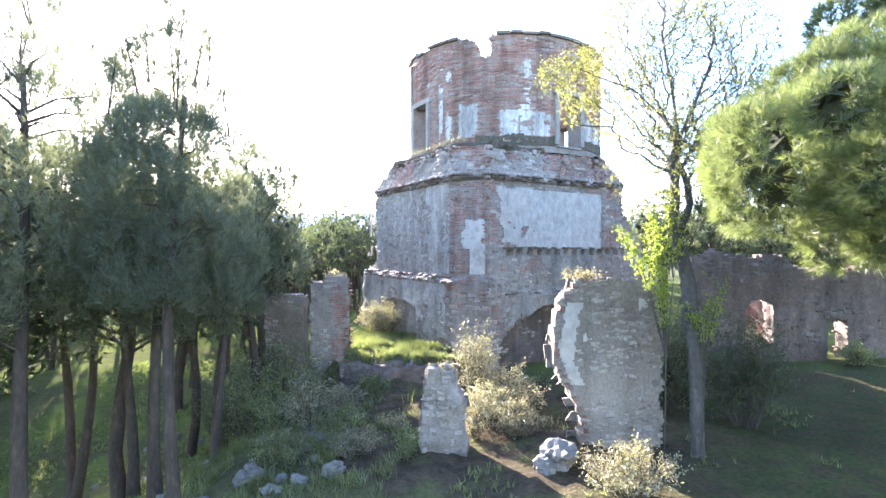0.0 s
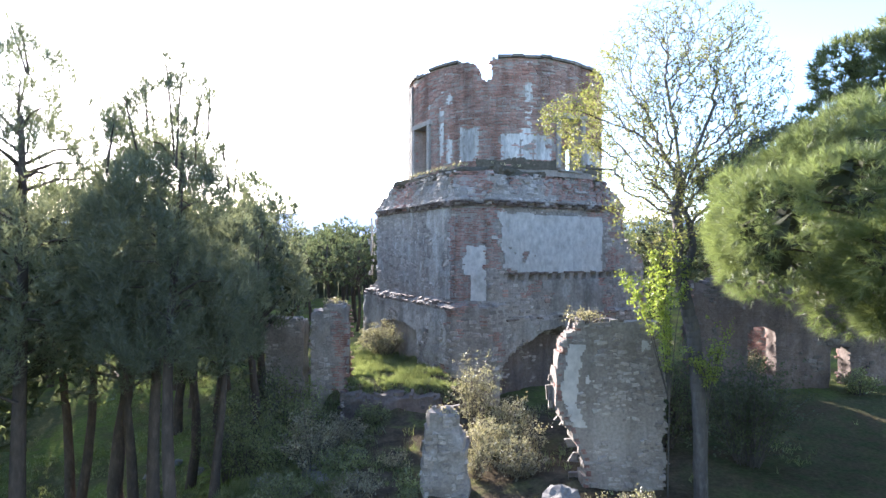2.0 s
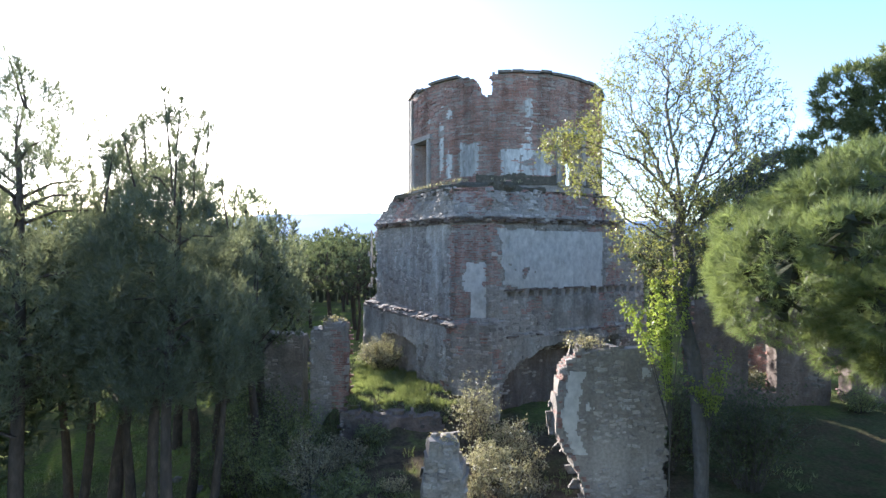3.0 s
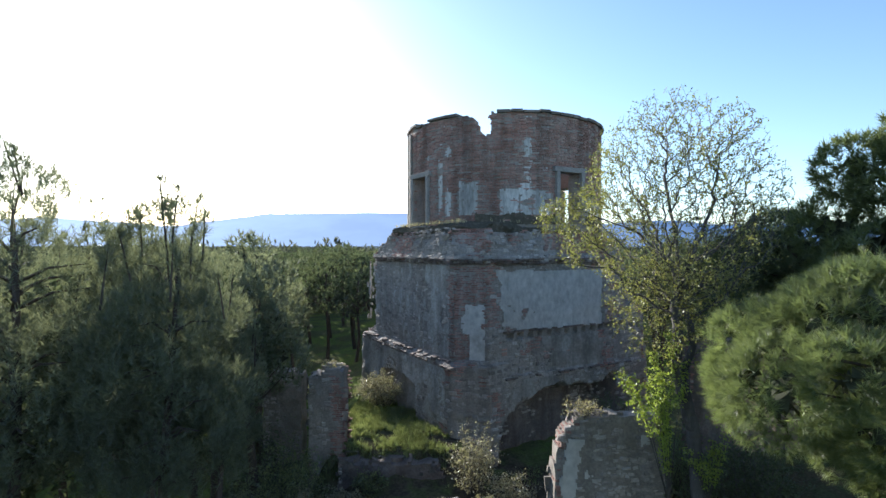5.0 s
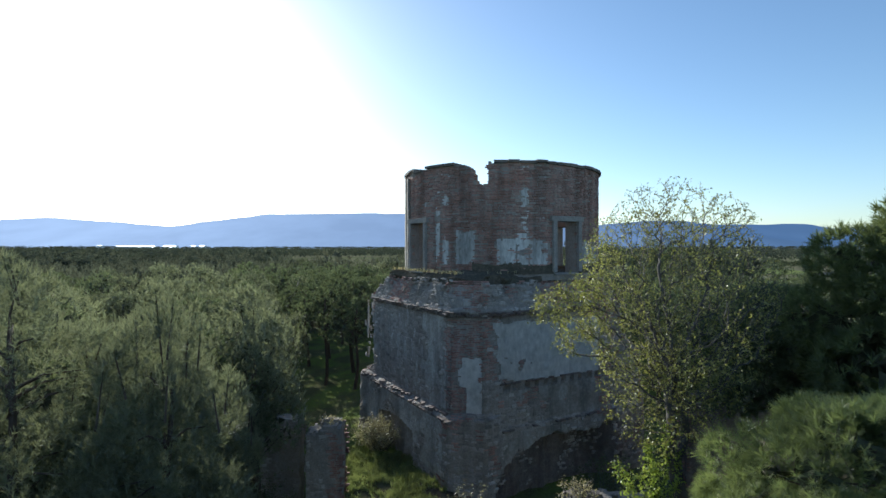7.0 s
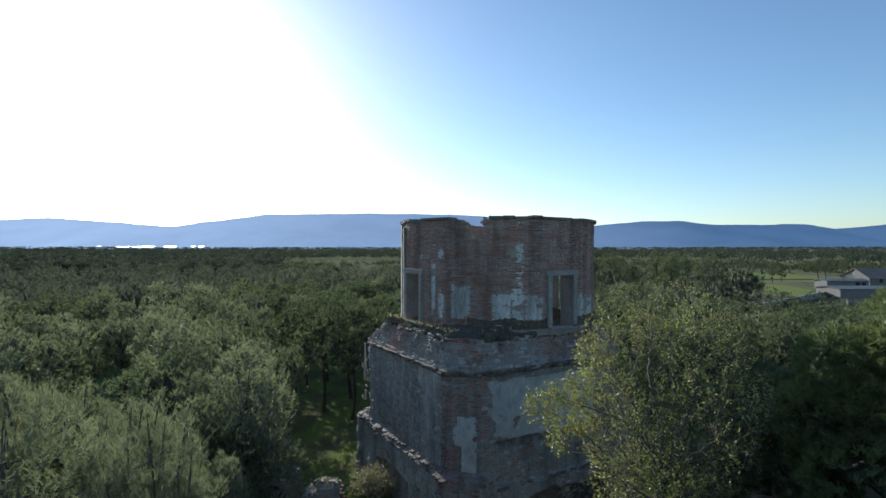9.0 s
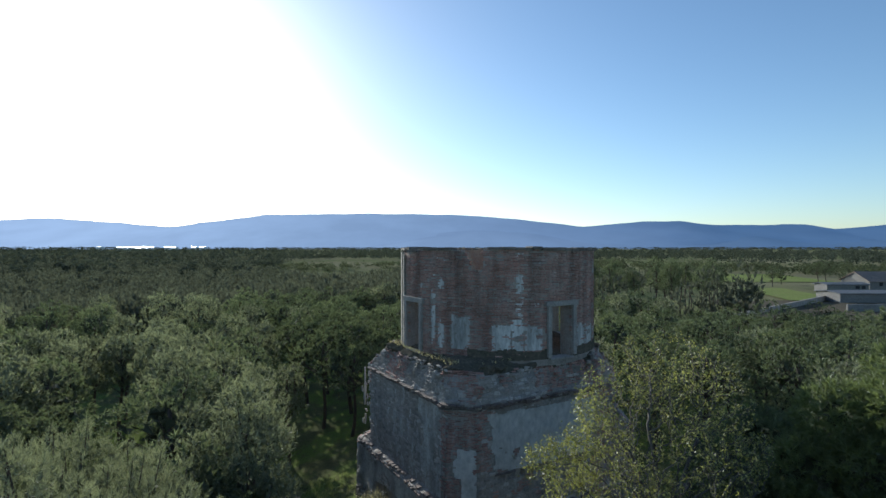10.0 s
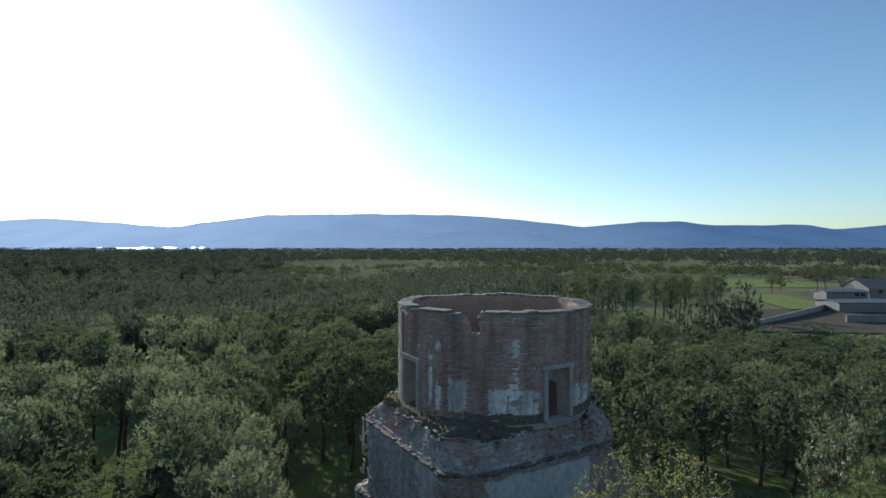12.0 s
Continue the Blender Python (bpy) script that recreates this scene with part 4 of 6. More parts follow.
ruin("inner_ruin_wall", 12.9, 16.2, 25.0, 0.5, -0.4, lambda u: 3.0 + 0.3 * noise.noise(Vector((u * 1.5, 8, 3))), lambda u, z: "b", "sunlit reddish brick cross wall behind the opening", lambda u, z: False, 211, turn=-70)


# ---- trees ----
def needle_tufts(cent, dirs, m, length, width, rng, spread=0.6):
    """Loose needles: m thin triangles for each tuft."""
    n = len(cent)
    d = dirs[:, None, :] + rng.normal(0, spread, (n, m, 3))
    d /= np.linalg.norm(d, axis=2, keepdims=True)
    side = np.cross(d, rng.normal(0, 1, (n, m, 3)))
    side /= np.linalg.norm(side, axis=2, keepdims=True) + 1e-9
    L = length * rng.uniform(0.7, 1.25, (n, m, 1))
    base = cent[:, None, :] + rng.normal(0, length * 0.15, (n, m, 3))
    v = np.stack([base + side * width / 2, base - side * width / 2, base + d * L], axis=2)
    return v.reshape(-1, 3, 3)


def brush_tris(p, d, needles, length, width, run, rng):
    """Bottle-brush shoots at p along d: thin needles that stand off round each axis and close over its tip."""
    n = len(p)
    t = rng.uniform(0, 1, (n, needles, 1))
    off = rng.normal(0, 1, (n, needles, 3))
    off -= np.sum(off * d[:, None, :], axis=2, keepdims=True) * d[:, None, :]
    off /= np.linalg.norm(off, axis=2, keepdims=True) + 1e-9
    way = d[:, None, :] * (0.35 + 0.75 * t) + off * (1.0 - 0.55 * t)
    way /= np.linalg.norm(way, axis=2, keepdims=True)
    side = np.cross(way, rng.normal(0, 1, (n, needles, 3)))
    side /= np.linalg.norm(side, axis=2, keepdims=True) + 1e-9
    L = length * rng.uniform(0.75, 1.2, (n, needles, 1))
    base = p[:, None, :] + d[:, None, :] * t * run * rng.uniform(0.6, 1.3, (n, 1, 1))
    return np.stack([base + side * width / 2, base - side * width / 2, base + way * L], axis=2).reshape(-1, 3, 3)


def pine_crown(rng, rad, zc, lobes, shoots, needles, length, width, lean=(0, 0), low=-0.6, lobe=0.4, up=0.5, run=0.25, fill=6, flat=0.8, bulge=0.8):
    """A crown of rounded lobes, each closed over with needle shoots. Gives the triangles and the lobes' centres."""
    rad = np.array(rad, float)
    mean = (rad[0] + rad[1] + rad[2]) / 3
    c = []
    while len(c) < lobes:
        best, far = None, -1.0
        for _ in range(4):
            q = rng.normal(0, 1, 3)
            q /= np.linalg.norm(q)
            if q[2] < low:
                continue
            q = q * rng.uniform(0.35, 1.0) ** 0.5
            gap = min([np.linalg.norm(q - o) for o in c], default=1.0)
            if gap > far:
                best, far = q, gap
        if best is not None:
            c.append(best)
    c = np.array(c)
    r = mean * lobe * rng.uniform(0.65, 1.25, lobes)
    c = c * (rad - r[:, None] * bulge).clip(0.05)
    squash = np.array((1, 1, flat))
    k = rng.integers(0, lobes, shoots * 4)
    n = rng.normal(0, 1, (shoots * 4, 3))
    n /= np.linalg.norm(n, axis=1, keepdims=True)
    p = c[k] + n * squash * r[k][:, None] * rng.uniform(0.84, 1.0, (shoots * 4, 1))
    keep = (n[:, 2] > -0.8) & (np.sum(p * n, axis=1) > -0.25 * mean)
    for j in range(lobes):
        keep &= (k == j) | (np.linalg.norm((p - c[j]) / squash, axis=1) > r[j] * 0.8)
    p, n = p[keep][:shoots], n[keep][:shoots]
    d = n * (1 - up) + np.array((0, 0, up)) + rng.normal(0, 0.2, p.shape)
    d /= np.linalg.norm(d, axis=1, keepdims=True)
    shift = np.array((lean[0], lean[1], zc))
    tris = [brush_tris(p + shift, d, needles, length, width, run, rng)]
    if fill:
        # large triangles deep in the lobes, standing in for the crown's inner shade
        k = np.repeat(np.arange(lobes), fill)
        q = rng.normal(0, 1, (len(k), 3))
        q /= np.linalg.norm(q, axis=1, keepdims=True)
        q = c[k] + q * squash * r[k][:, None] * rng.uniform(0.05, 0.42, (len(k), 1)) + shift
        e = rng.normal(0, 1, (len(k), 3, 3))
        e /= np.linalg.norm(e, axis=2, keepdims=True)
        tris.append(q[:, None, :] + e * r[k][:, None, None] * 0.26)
    return np.concatenate(tris), list(c + shift), lobes * fill


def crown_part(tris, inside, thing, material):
    """Links a crown; its last triangles are coloured dark for the shade deep inside."""
    ob = link_mesh("crown", tri_mesh("crown", tris), thing, mats=(material, CROWN_SHADE))
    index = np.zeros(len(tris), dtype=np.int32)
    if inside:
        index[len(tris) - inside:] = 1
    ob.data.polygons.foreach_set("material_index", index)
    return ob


def pine(x, y, top, rad, seed, lobes, shoots, needles, length, width, trunk_r, bend=(0, 0), material=None, label="", fork=False, rise=0.0, lobe=0.36, up=0.6, run=0.28, fill=10, low=-0.75, flat=0.8, bulge=0.8):
    rng = np.random.default_rng(seed)
    g = ground_z(x, y) - 0.15
    thing = tagged(empty("pine_tree", x, y, g), label or "pine tree with a rounded dark green crown, brown trunk", "tree", "pines")
    zc = top - rad[2] - g
    tris, hubs, inside = pine_crown(rng, rad, zc, lobes, shoots, needles, length, width, bend, low, lobe, up, run, fill, flat, bulge)
    h = Heap()
    hz = zc + rad[2] * 0.6
    for w in ((-1, 1) if fork else (0,)):
        path, rads = [], []
        for i in range(9):
            t = i / 8
            sway = 0.12 * math.sin(t * 5 + seed)
            path.append(Vector((bend[0] * t * t + sway + w * 0.75 * t ** 0.8, bend[1] * t * t + 0.12 * math.sin(t * 4 + seed * 2), hz * t)))
            rads.append(trunk_r * (1 - 0.75 * t) * (1.25 if i == 0 else 1))
        h.tube(path, rads, 9)
    for p in hubs[:40]:
        p = Vector([float(q) for q in p])
        t = 0.75
        for _ in range(4):
            a = Vector((bend[0] * t * t, bend[1] * t * t, hz * t))
            t = max(0.45, min(0.97, (p.z - 0.3 * math.hypot(p.x - a.x, p.y - a.y)) / hz))
        m = a.lerp(p, 0.5) + Vector((0, 0, 0.12))
        h.tube([a, m, p], [trunk_r * 0.22, trunk_r * 0.13, 0.01], 4)
    part("trunk", h.v, h.f, BARK, thing, smooth=True)
    if rise:
        tris = np.concatenate([leaders(thing, top - g, rad, seed + 50, 12, rise * 0.75), tris])
    crown_part(tris, inside, thing, material or (NEEDLES_VEILED if up > 0.55 and fill == 0 else NEEDLES))
    return thing


# pines close by
def leaders(thing, top, rad, seed, count, rise):
    """Slender upright shoots over a pine's crown."""
    rng = np.random.default_rng(seed)
    h, cent, dirs = Heap(), [], []
    for _ in range(count):
        a, r = rng.uniform(0, math.tau), math.sqrt(rng.uniform(0, 1)) * 0.85
        z0 = top - rad[2] * (1 - math.sqrt(max(0.05, 1 - r * r))) - 0.3
        tip = rise * rng.uniform(0.45, 1.0) * (1 - 0.4 * r)
        b = Vector((math.cos(a) * r * rad[0], math.sin(a) * r * rad[1], z0))
        lean = Vector((rng.normal(0, 0.12), rng.normal(0, 0.12), 1))
        h.tube([b - lean * 0.5, b + lean * tip * 0.5, b + lean * tip], [0.022, 0.014, 0.006], 4)
        for k in range(int(5 + tip * 7)):
            t = rng.uniform(0.0, 1.0)
            p = b + lean * tip * t
            side = Vector((rng.normal(0, 1), rng.normal(0, 1), 0.4)).normalized() * rng.uniform(0.02, 0.28) * (1.1 - t)
            cent.append((p + side)[:])
            dirs.append((side.normalized() * 0.5 + Vector((0, 0, 0.8)))[:])
    part("candle_growth", h.v, h.f, BARK, thing)["kind"] = "stuff"
    return needle_tufts(np.array(cent), np.array(dirs), 13, 0.17, 0.017, rng, 0.5)


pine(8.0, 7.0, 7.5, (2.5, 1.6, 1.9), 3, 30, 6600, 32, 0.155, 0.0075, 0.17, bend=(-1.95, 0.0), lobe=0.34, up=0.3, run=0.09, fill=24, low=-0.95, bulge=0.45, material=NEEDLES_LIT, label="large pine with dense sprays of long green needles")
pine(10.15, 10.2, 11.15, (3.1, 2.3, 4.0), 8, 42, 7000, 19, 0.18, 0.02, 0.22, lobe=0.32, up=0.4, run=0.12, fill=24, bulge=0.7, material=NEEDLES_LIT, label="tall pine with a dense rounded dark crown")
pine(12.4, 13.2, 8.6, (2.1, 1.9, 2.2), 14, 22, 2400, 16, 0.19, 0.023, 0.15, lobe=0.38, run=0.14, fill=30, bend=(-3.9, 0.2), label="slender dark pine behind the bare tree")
CANDLES = "young pine with upright candle shoots"
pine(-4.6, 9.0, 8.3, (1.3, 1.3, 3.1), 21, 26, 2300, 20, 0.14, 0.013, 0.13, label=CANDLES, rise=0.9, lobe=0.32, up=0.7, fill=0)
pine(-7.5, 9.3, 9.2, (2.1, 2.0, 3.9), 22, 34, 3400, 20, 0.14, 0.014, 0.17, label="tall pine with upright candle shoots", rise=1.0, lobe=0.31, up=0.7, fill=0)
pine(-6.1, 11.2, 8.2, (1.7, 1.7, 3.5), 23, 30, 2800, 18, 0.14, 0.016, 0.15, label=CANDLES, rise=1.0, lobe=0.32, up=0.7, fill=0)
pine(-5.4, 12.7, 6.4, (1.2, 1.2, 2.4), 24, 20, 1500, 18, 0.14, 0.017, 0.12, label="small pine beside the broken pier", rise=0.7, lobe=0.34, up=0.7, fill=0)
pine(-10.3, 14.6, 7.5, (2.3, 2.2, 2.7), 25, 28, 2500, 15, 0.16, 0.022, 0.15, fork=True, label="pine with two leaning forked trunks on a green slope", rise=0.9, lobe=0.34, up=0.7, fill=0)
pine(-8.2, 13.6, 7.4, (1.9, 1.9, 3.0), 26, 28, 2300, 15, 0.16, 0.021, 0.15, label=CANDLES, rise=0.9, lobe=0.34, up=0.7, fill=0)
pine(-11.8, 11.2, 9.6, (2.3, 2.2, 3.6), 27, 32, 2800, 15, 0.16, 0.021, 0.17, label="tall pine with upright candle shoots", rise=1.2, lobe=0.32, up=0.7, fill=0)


def mid_pine(seed, rad, top, lobes, shoots, needles, length, width, lobe, up, run, low, flat):
    """A template for the woods; its base lies at its own origin."""
    rng = np.random.default_rng(seed)
    words = "young pine with upright candle shoots in the woods, needles paled by the sun's veil" if up > 0.55 else "dense dark green umbrella pine in the surrounding woods"
    thing = tagged(empty("pine_tree", 0, 0, 0), words, "tree", "woodland pines")
    zc = top - rad[2]
    tris, hubs, inside = pine_crown(rng, rad, zc, lobes, shoots, needles, length, width, (0, 0), low, lobe, up, run, 5, flat)
    h = Heap()
    path = [Vector((0.15 * math.sin(i + seed), 0.12 * math.cos(i * 1.3 + seed), (zc + rad[2] * 0.5) * i / 6)) for i in range(7)]
    h.tube(path, [0.17 * (1 - 0.11 * i) for i in range(7)], 7)
    for p in hubs:
        p = Vector([float(q) for q in p])
        h.tube([Vector((0, 0, max(2.0, p.z * 0.8))), p], [0.05, 0.01], 3)
    part("trunk", h.v, h.f, BARK, thing, smooth=True)
    crown_part(tris, inside, thing, NEEDLES_VEILED if up > 0.55 else NEEDLES)
    return thing


# two young upright pines and two broad umbrella pines
SHAPES = ((41, (1.9, 1.9, 3.2), 9.5, 24, 0.28, 0.75, 0.38, -0.7, 0.9), (42, (2.9, 2.7, 3.4), 9.0, 19, 0.42, 0.4, 0.14, -0.75, 0.8), (43, (1.8, 1.8, 3.5), 9.8, 24, 0.28, 0.75, 0.38, -0.7, 0.9), (44, (3.3, 3.1, 3.2), 8.6, 20, 0.41, 0.4, 0.14, -0.7, 0.75),
          (45, (1.9, 1.8, 3.4), 11.5, 15, 0.36, 0.35, 0.16, -0.8, 0.7))
MODELS = [(mid_pine(k, r, t, n, 660, 6, 0.24, 0.085, lo, up, run, low, fl), t) for k, r, t, n, lo, up, run, low, fl in SHAPES]
FINE = [(mid_pine(k + 20, r, t, n, 1150, 8, 0.18, 0.05, lo, up, run, low, fl), t) for k, r, t, n, lo, up, run, low, fl in SHAPES]
rr = random.Random(11)
# unseen pines at right and behind the viewer are added to block sky light
SPOTS = [(-8.4, 19.8, 7.2, 0), (-8.6, 24.6, 6.9, 2), (-11.0, 27.0, 7.7, 0), (-17.0, 21.0, 6.8, 1), (-7.0, 41.5, 8.3, 3), (-15.8, 56.0, 7.6, 1), (-14.2, 54.5, 7.2, 2), (-11.0, 58.0, 7.8, 3), (-18.5, 52.0, 7.3, 0), (-9.6, 33.5, 5.4, 0), (-13.6, 36.5, 7.0, 1), (13.1, 38.8, 7.8, 1), (16.8, 32.8, 7.2, 3), (22.5, 33.8, 8.2, 3),
         (19.5, 38.5, 8.0, 1), (-5.9, 36.0, 6.6, 3), (-8.6, 39.0, 7.2, 3), (-11.6, 45.5, 7.2, 1), (-4.4, 43.0, 6.8, 1), (144, 201, 8.0, 3), (150, 205, 8.4, 1), (128, 203, 6.0, 1), (12.3, 45.0, 8.0, 0), (-2.5, 47.0, 7.6, 1), (-4.5, 53.0, 7.8, 3), (3.0, 50.0, 7.5, 1), (27.0, 31.0, 8.2, 1), (31.5, 35.0, 8.4, 3), (17.5, 22.5, 8.0, 0), (22.0, 25.0, 8.2, 1), (13.0, 8.2, 10.5, 1), (14.5, 12.0, 10.0, 3), (17.5, 15.5, 9.0, 1), (12.5, 3.0, 10.0, 3), (19.5, 19.0, 8.6, 0), (12.0, 28.6, 7.6, 1), (15.2, 29.6, 7.8, 3), (18.6, 27.0, 8.0, 1), (22.0, 21.0, 8.5, 3),
         (9.0, -2.5, 9.6, 3), (13.5, -1.5, 9.8, 1), (6.0, -8.5, 9.4, 3), (11.5, -9.0, 9.5, 1), (17.0, 4.0, 9.8, 3), (0.5, -12.0, 9.0, 1), (-6.0, -10.0, 9.0, 0), (-11.0, -4.0, 8.6, 1), (18.5, -6.0, 9.5, 3), (-14.5, 3.0, 8.4, 1)]
TAKEN = [(s[0], s[1]) for s in SPOTS]


def spot_ok(x, y, gap):
    if math.hypot(x - XC, y - YC) < 10 or any(math.hypot(x - a, y - b) < gap for a, b in TAKEN):
        return False
    # lanes left open towards the sun
    for sx, sy in ((-10.5, 15.0), (-1.7, 19.2), (-12.5, 17.5)):
        along = (x - sx) * -0.485 + (y - sy) * 0.875
        if -2 < along < 24 and abs((x - sx) * 0.875 + (y - sy) * 0.485) < (2.6 if sx > -5 else 2.1):
            return False
    # clearing west of the tower
    if -7.2 < x + 0.35 * (y - 27) < -3.6 and 20 < y < 32 or -0.34 < x / y < -0.14 and 40 < y < 47:
        return False
    # dip beyond the young stand
    if x < -0.3 * y and 50 < math.hypot(x, y) < 62:
        return False
    if 9 < x < 20 and 17 < y < 29 or x > 0.52 * y and y > 52:
        return False
    return True


# the young stand west of the tower, its crowns touching
tries = 0
while tries < 1500:
    tries += 1
    x, y = rr.uniform(-36, -4.5), rr.uniform(12, 44)
    if x < -0.2 * y - 2.0 and x > -1.05 * y and not (x > -12.5 and y < 16) and spot_ok(x, y, 2.15):
        SPOTS.append((x, y, rr.uniform(6.2, 7.9) + min(0, ground_z(x, y) + 2.5) * 0.6, rr.choice((0, 2, 0, 2, 0, 2, 1))))
        TAKEN.append((x, y))
# tall slender pines in front of the farm, and the last row before its yard
for tall, count in ((True, 32), (False, 26)):
    tries = 0
    while count and tries < 900:
        tries += 1
        y = rr.uniform(92, 138) if tall else rr.uniform(50, 62)
        x = y * (rr.uniform(0.24, 0.55) if tall else rr.uniform(0.46, 0.92))
        if all(math.hypot(x - a, y - b) > 2.6 for a, b in TAKEN) and not (tall and x > 52 and y < 104):
            count -= 1
            SPOTS.append((x, y, ground_z(x, y) + rr.uniform(8.5, 12.5), 4) if tall else (x, y, rr.uniform(5.2, 6.6), rr.choice((1, 3))))
            TAKEN.append((x, y))
young = len(SPOTS)
tries = 0
while len(SPOTS) < young + 130 and tries < 6000:
    tries += 1
    d = 14 + 64 * rr.random() ** 1.25
    a = radians(rr.uniform(-56, 50))
    x, y = d * math.sin(a), d * math.cos(a)
    if x > -4 and y < 26 or x > 6 and y < 28:
        continue
    if spot_ok(x, y, 2.55):
        top = rr.uniform(6.4, 8.2) + min(0, ground_z(x, y) + 2.5) * 0.8
        SPOTS.append((x, y, top, rr.choice((1, 3, 1, 3, 0))))
        TAKEN.append((x, y))
for x, y, top, k in SPOTS:
    model, height = (FINE if math.hypot(x, y) < 28 and y > 12 else MODELS)[k]
    g = ground_z(x, y) - 0.1
    s = (top - g) / height
    ob = copy_thing(model, Matrix.Identity(4))
    ob.matrix_basis = Matrix.LocRotScale((x, y, g), Euler((rr.uniform(-0.04, 0.04), rr.uniform(-0.04, 0.04), rr.uniform(0, 6.28))), (s * rr.uniform(0.9, 1.1), s * rr.uniform(0.9, 1.1), s))
# the models themselves stand out of view behind the viewer, among the added pines
for k, (model, height) in enumerate(MODELS + FINE):
    model.location = (-26 + 7 * k, -18 - 3 * (k % 3), ground_z(-26 + 7 * k, -18 - 3 * (k % 3)) - 0.1)


# far woods: too many to count
def crowns(seed, lobes, shoots, needles, length, width, fill):
    return [pine_crown(np.random.default_rng(seed + k), (1, 1, 1), 0, lobes, shoots, needles, length, width, low=-0.7, lobe=0.45, up=0.45, run=0.14, fill=fill, flat=0.9)[0] for k in range(5)]


CROWN_NEAR, CROWN_MID, CROWN_FAR = crowns(300, 9, 74, 3, 0.24, 0.13, 3), crowns(320, 7, 50, 2, 0.32, 0.24, 3), crowns(340, 5, 14, 2, 0.45, 0.42, 2)
STEM = np.array([[(math.cos(a) * 0.5, math.sin(a) * 0.5, 0), (math.cos(b) * 0.5, math.sin(b) * 0.5, 0), (0, 0, 1)] for a, b in ((0, 2.1), (2.1, 4.2), (4.2, 6.28))])


def far_wood(name, n, spot, size, material, label, seed, deep=0.40, middle=0.62):
    rng = np.random.default_rng(seed)
    got, tris = 0, []
    while got < n:
        p = spot(rng)
        if p is None:
            continue
        x, y = p
        got += 1
        w, hgt = size(rng)
        g = ground_z(x, y)
        d = math.hypot(x, y)
        crown = (CROWN_NEAR if d < 210 else CROWN_MID if d < 520 else CROWN_FAR)[int(rng.integers(5))]
        a = rng.uniform(0, math.tau)
        turn = np.array(((math.cos(a), -math.sin(a), 0), (math.sin(a), math.cos(a), 0), (0, 0, 1)))
        tris.append(crown @ turn.T * np.array((w * rng.uniform(0.85, 1.15), w, hgt * deep)) + np.array((x, y, g + hgt * middle)))
        if d < 300:
            tris.append(STEM * np.array((0.5, 0.5, hgt * 0.8)) + np.array((x, y, g)))
    ob = link_mesh(name, tri_mesh(name, np.concatenate(tris)), mats=(material,))
    return tagged(ob, label, "woodland", kind="stuff")


def wood_spot(rng):
    d = 74 * math.exp(rng.uniform(0, 1) ** 0.9 * math.log(22))
    a = radians(rng.uniform(-50, 48))
    x, y = d * math.sin(a), d * math.cos(a)
    deg = math.degrees(a)
    if deg > 3 + 5 * fbm(d, 1, 0, 0.01) and d > 210 - 60 * fbm(x, y, 2, 0.01) or deg > -18 + 6 * fbm(d, 1, 3, 0.01) and d > 310 - 60 * fbm(x, y, 2, 0.01):
        return None
    if deg > 8 and d < 210 and fbm(x, y, 6, 0.03) < 0.0:
        return None
    if 13 < deg < 33 and 80 < d < 170:
        return None
    if deg > 31 or deg > 24 and d > 135 or deg > 14 and d > 190:
        return None
    if d > 700 and fbm(x, y, 4, 0.004) < -0.3 + 0.35 * (deg > -8):
        return None
    return x, y


far_wood("pine_woods", 2700, wood_spot, lambda rng: (rng.uniform(1.7, 2.8), rng.uniform(7.0, 10.5)), NEEDLES_FAR, "endless dark pine woods covering the valley", 5)


def oak_spot(rng):
    d = rng.uniform(185, 540)
    a = radians(rng.uniform(-19, 48))
    x, y = d * math.sin(a), d * math.cos(a)
    if x > 60 and y < 204 and x / y > 0.45 or x < 0.1 * y and d < 290:
        return None
    if 98 < x - 0.25 * (y - 215) < 162 and 222 < y < 302 or fbm(x, y, 9, 0.007) < 0.05 and rng.uniform() < 0.93:
        return None
    return x, y


def west_spot(rng):
    d = rng.uniform(420, 1500)
    a = radians(rng.uniform(-50, -17))
    return d * math.sin(a), d * math.cos(a)


def oak_wood_spot(rng):
    d = rng.uniform(540, 1500)
    a = radians(rng.uniform(-20, 50))
    x, y = d * math.sin(a), d * math.cos(a)
    return None if d < 700 and fbm(x, y, 15, 0.008) < 0.0 else (x, y)


def belt_spot(rng):
    d = rng.uniform(1400, 2900)
    a = radians(rng.uniform(-50, 50))
    return d * math.sin(a), d * math.cos(a)


far_wood("west_woods", 1200, west_spot, lambda rng: (rng.uniform(5, 10), rng.uniform(7, 10)), FAR_OAK, "dark pine woods far out in the west", 8)
far_wood("holm_oaks", 620, oak_spot, lambda rng: (rng.uniform(2.2, 4.2), rng.uniform(4.5, 7.0)), OAK, "scattered dark round holm oaks on dry pasture", 6, deep=0.46, middle=0.5)
far_wood("oak_woods", 3600, oak_wood_spot, lambda rng: (rng.uniform(3.0, 5.2), rng.uniform(6.0, 9.0)), FAR_OAK, "dark belt of holm oak woods across the plain", 9, deep=0.48, middle=0.5)
far_wood("distant_woods", 1500, belt_spot, lambda rng: (rng.uniform(7, 16), rng.uniform(6, 11)), FAR_OAK, "dark belt of distant woods below the mountains", 7)


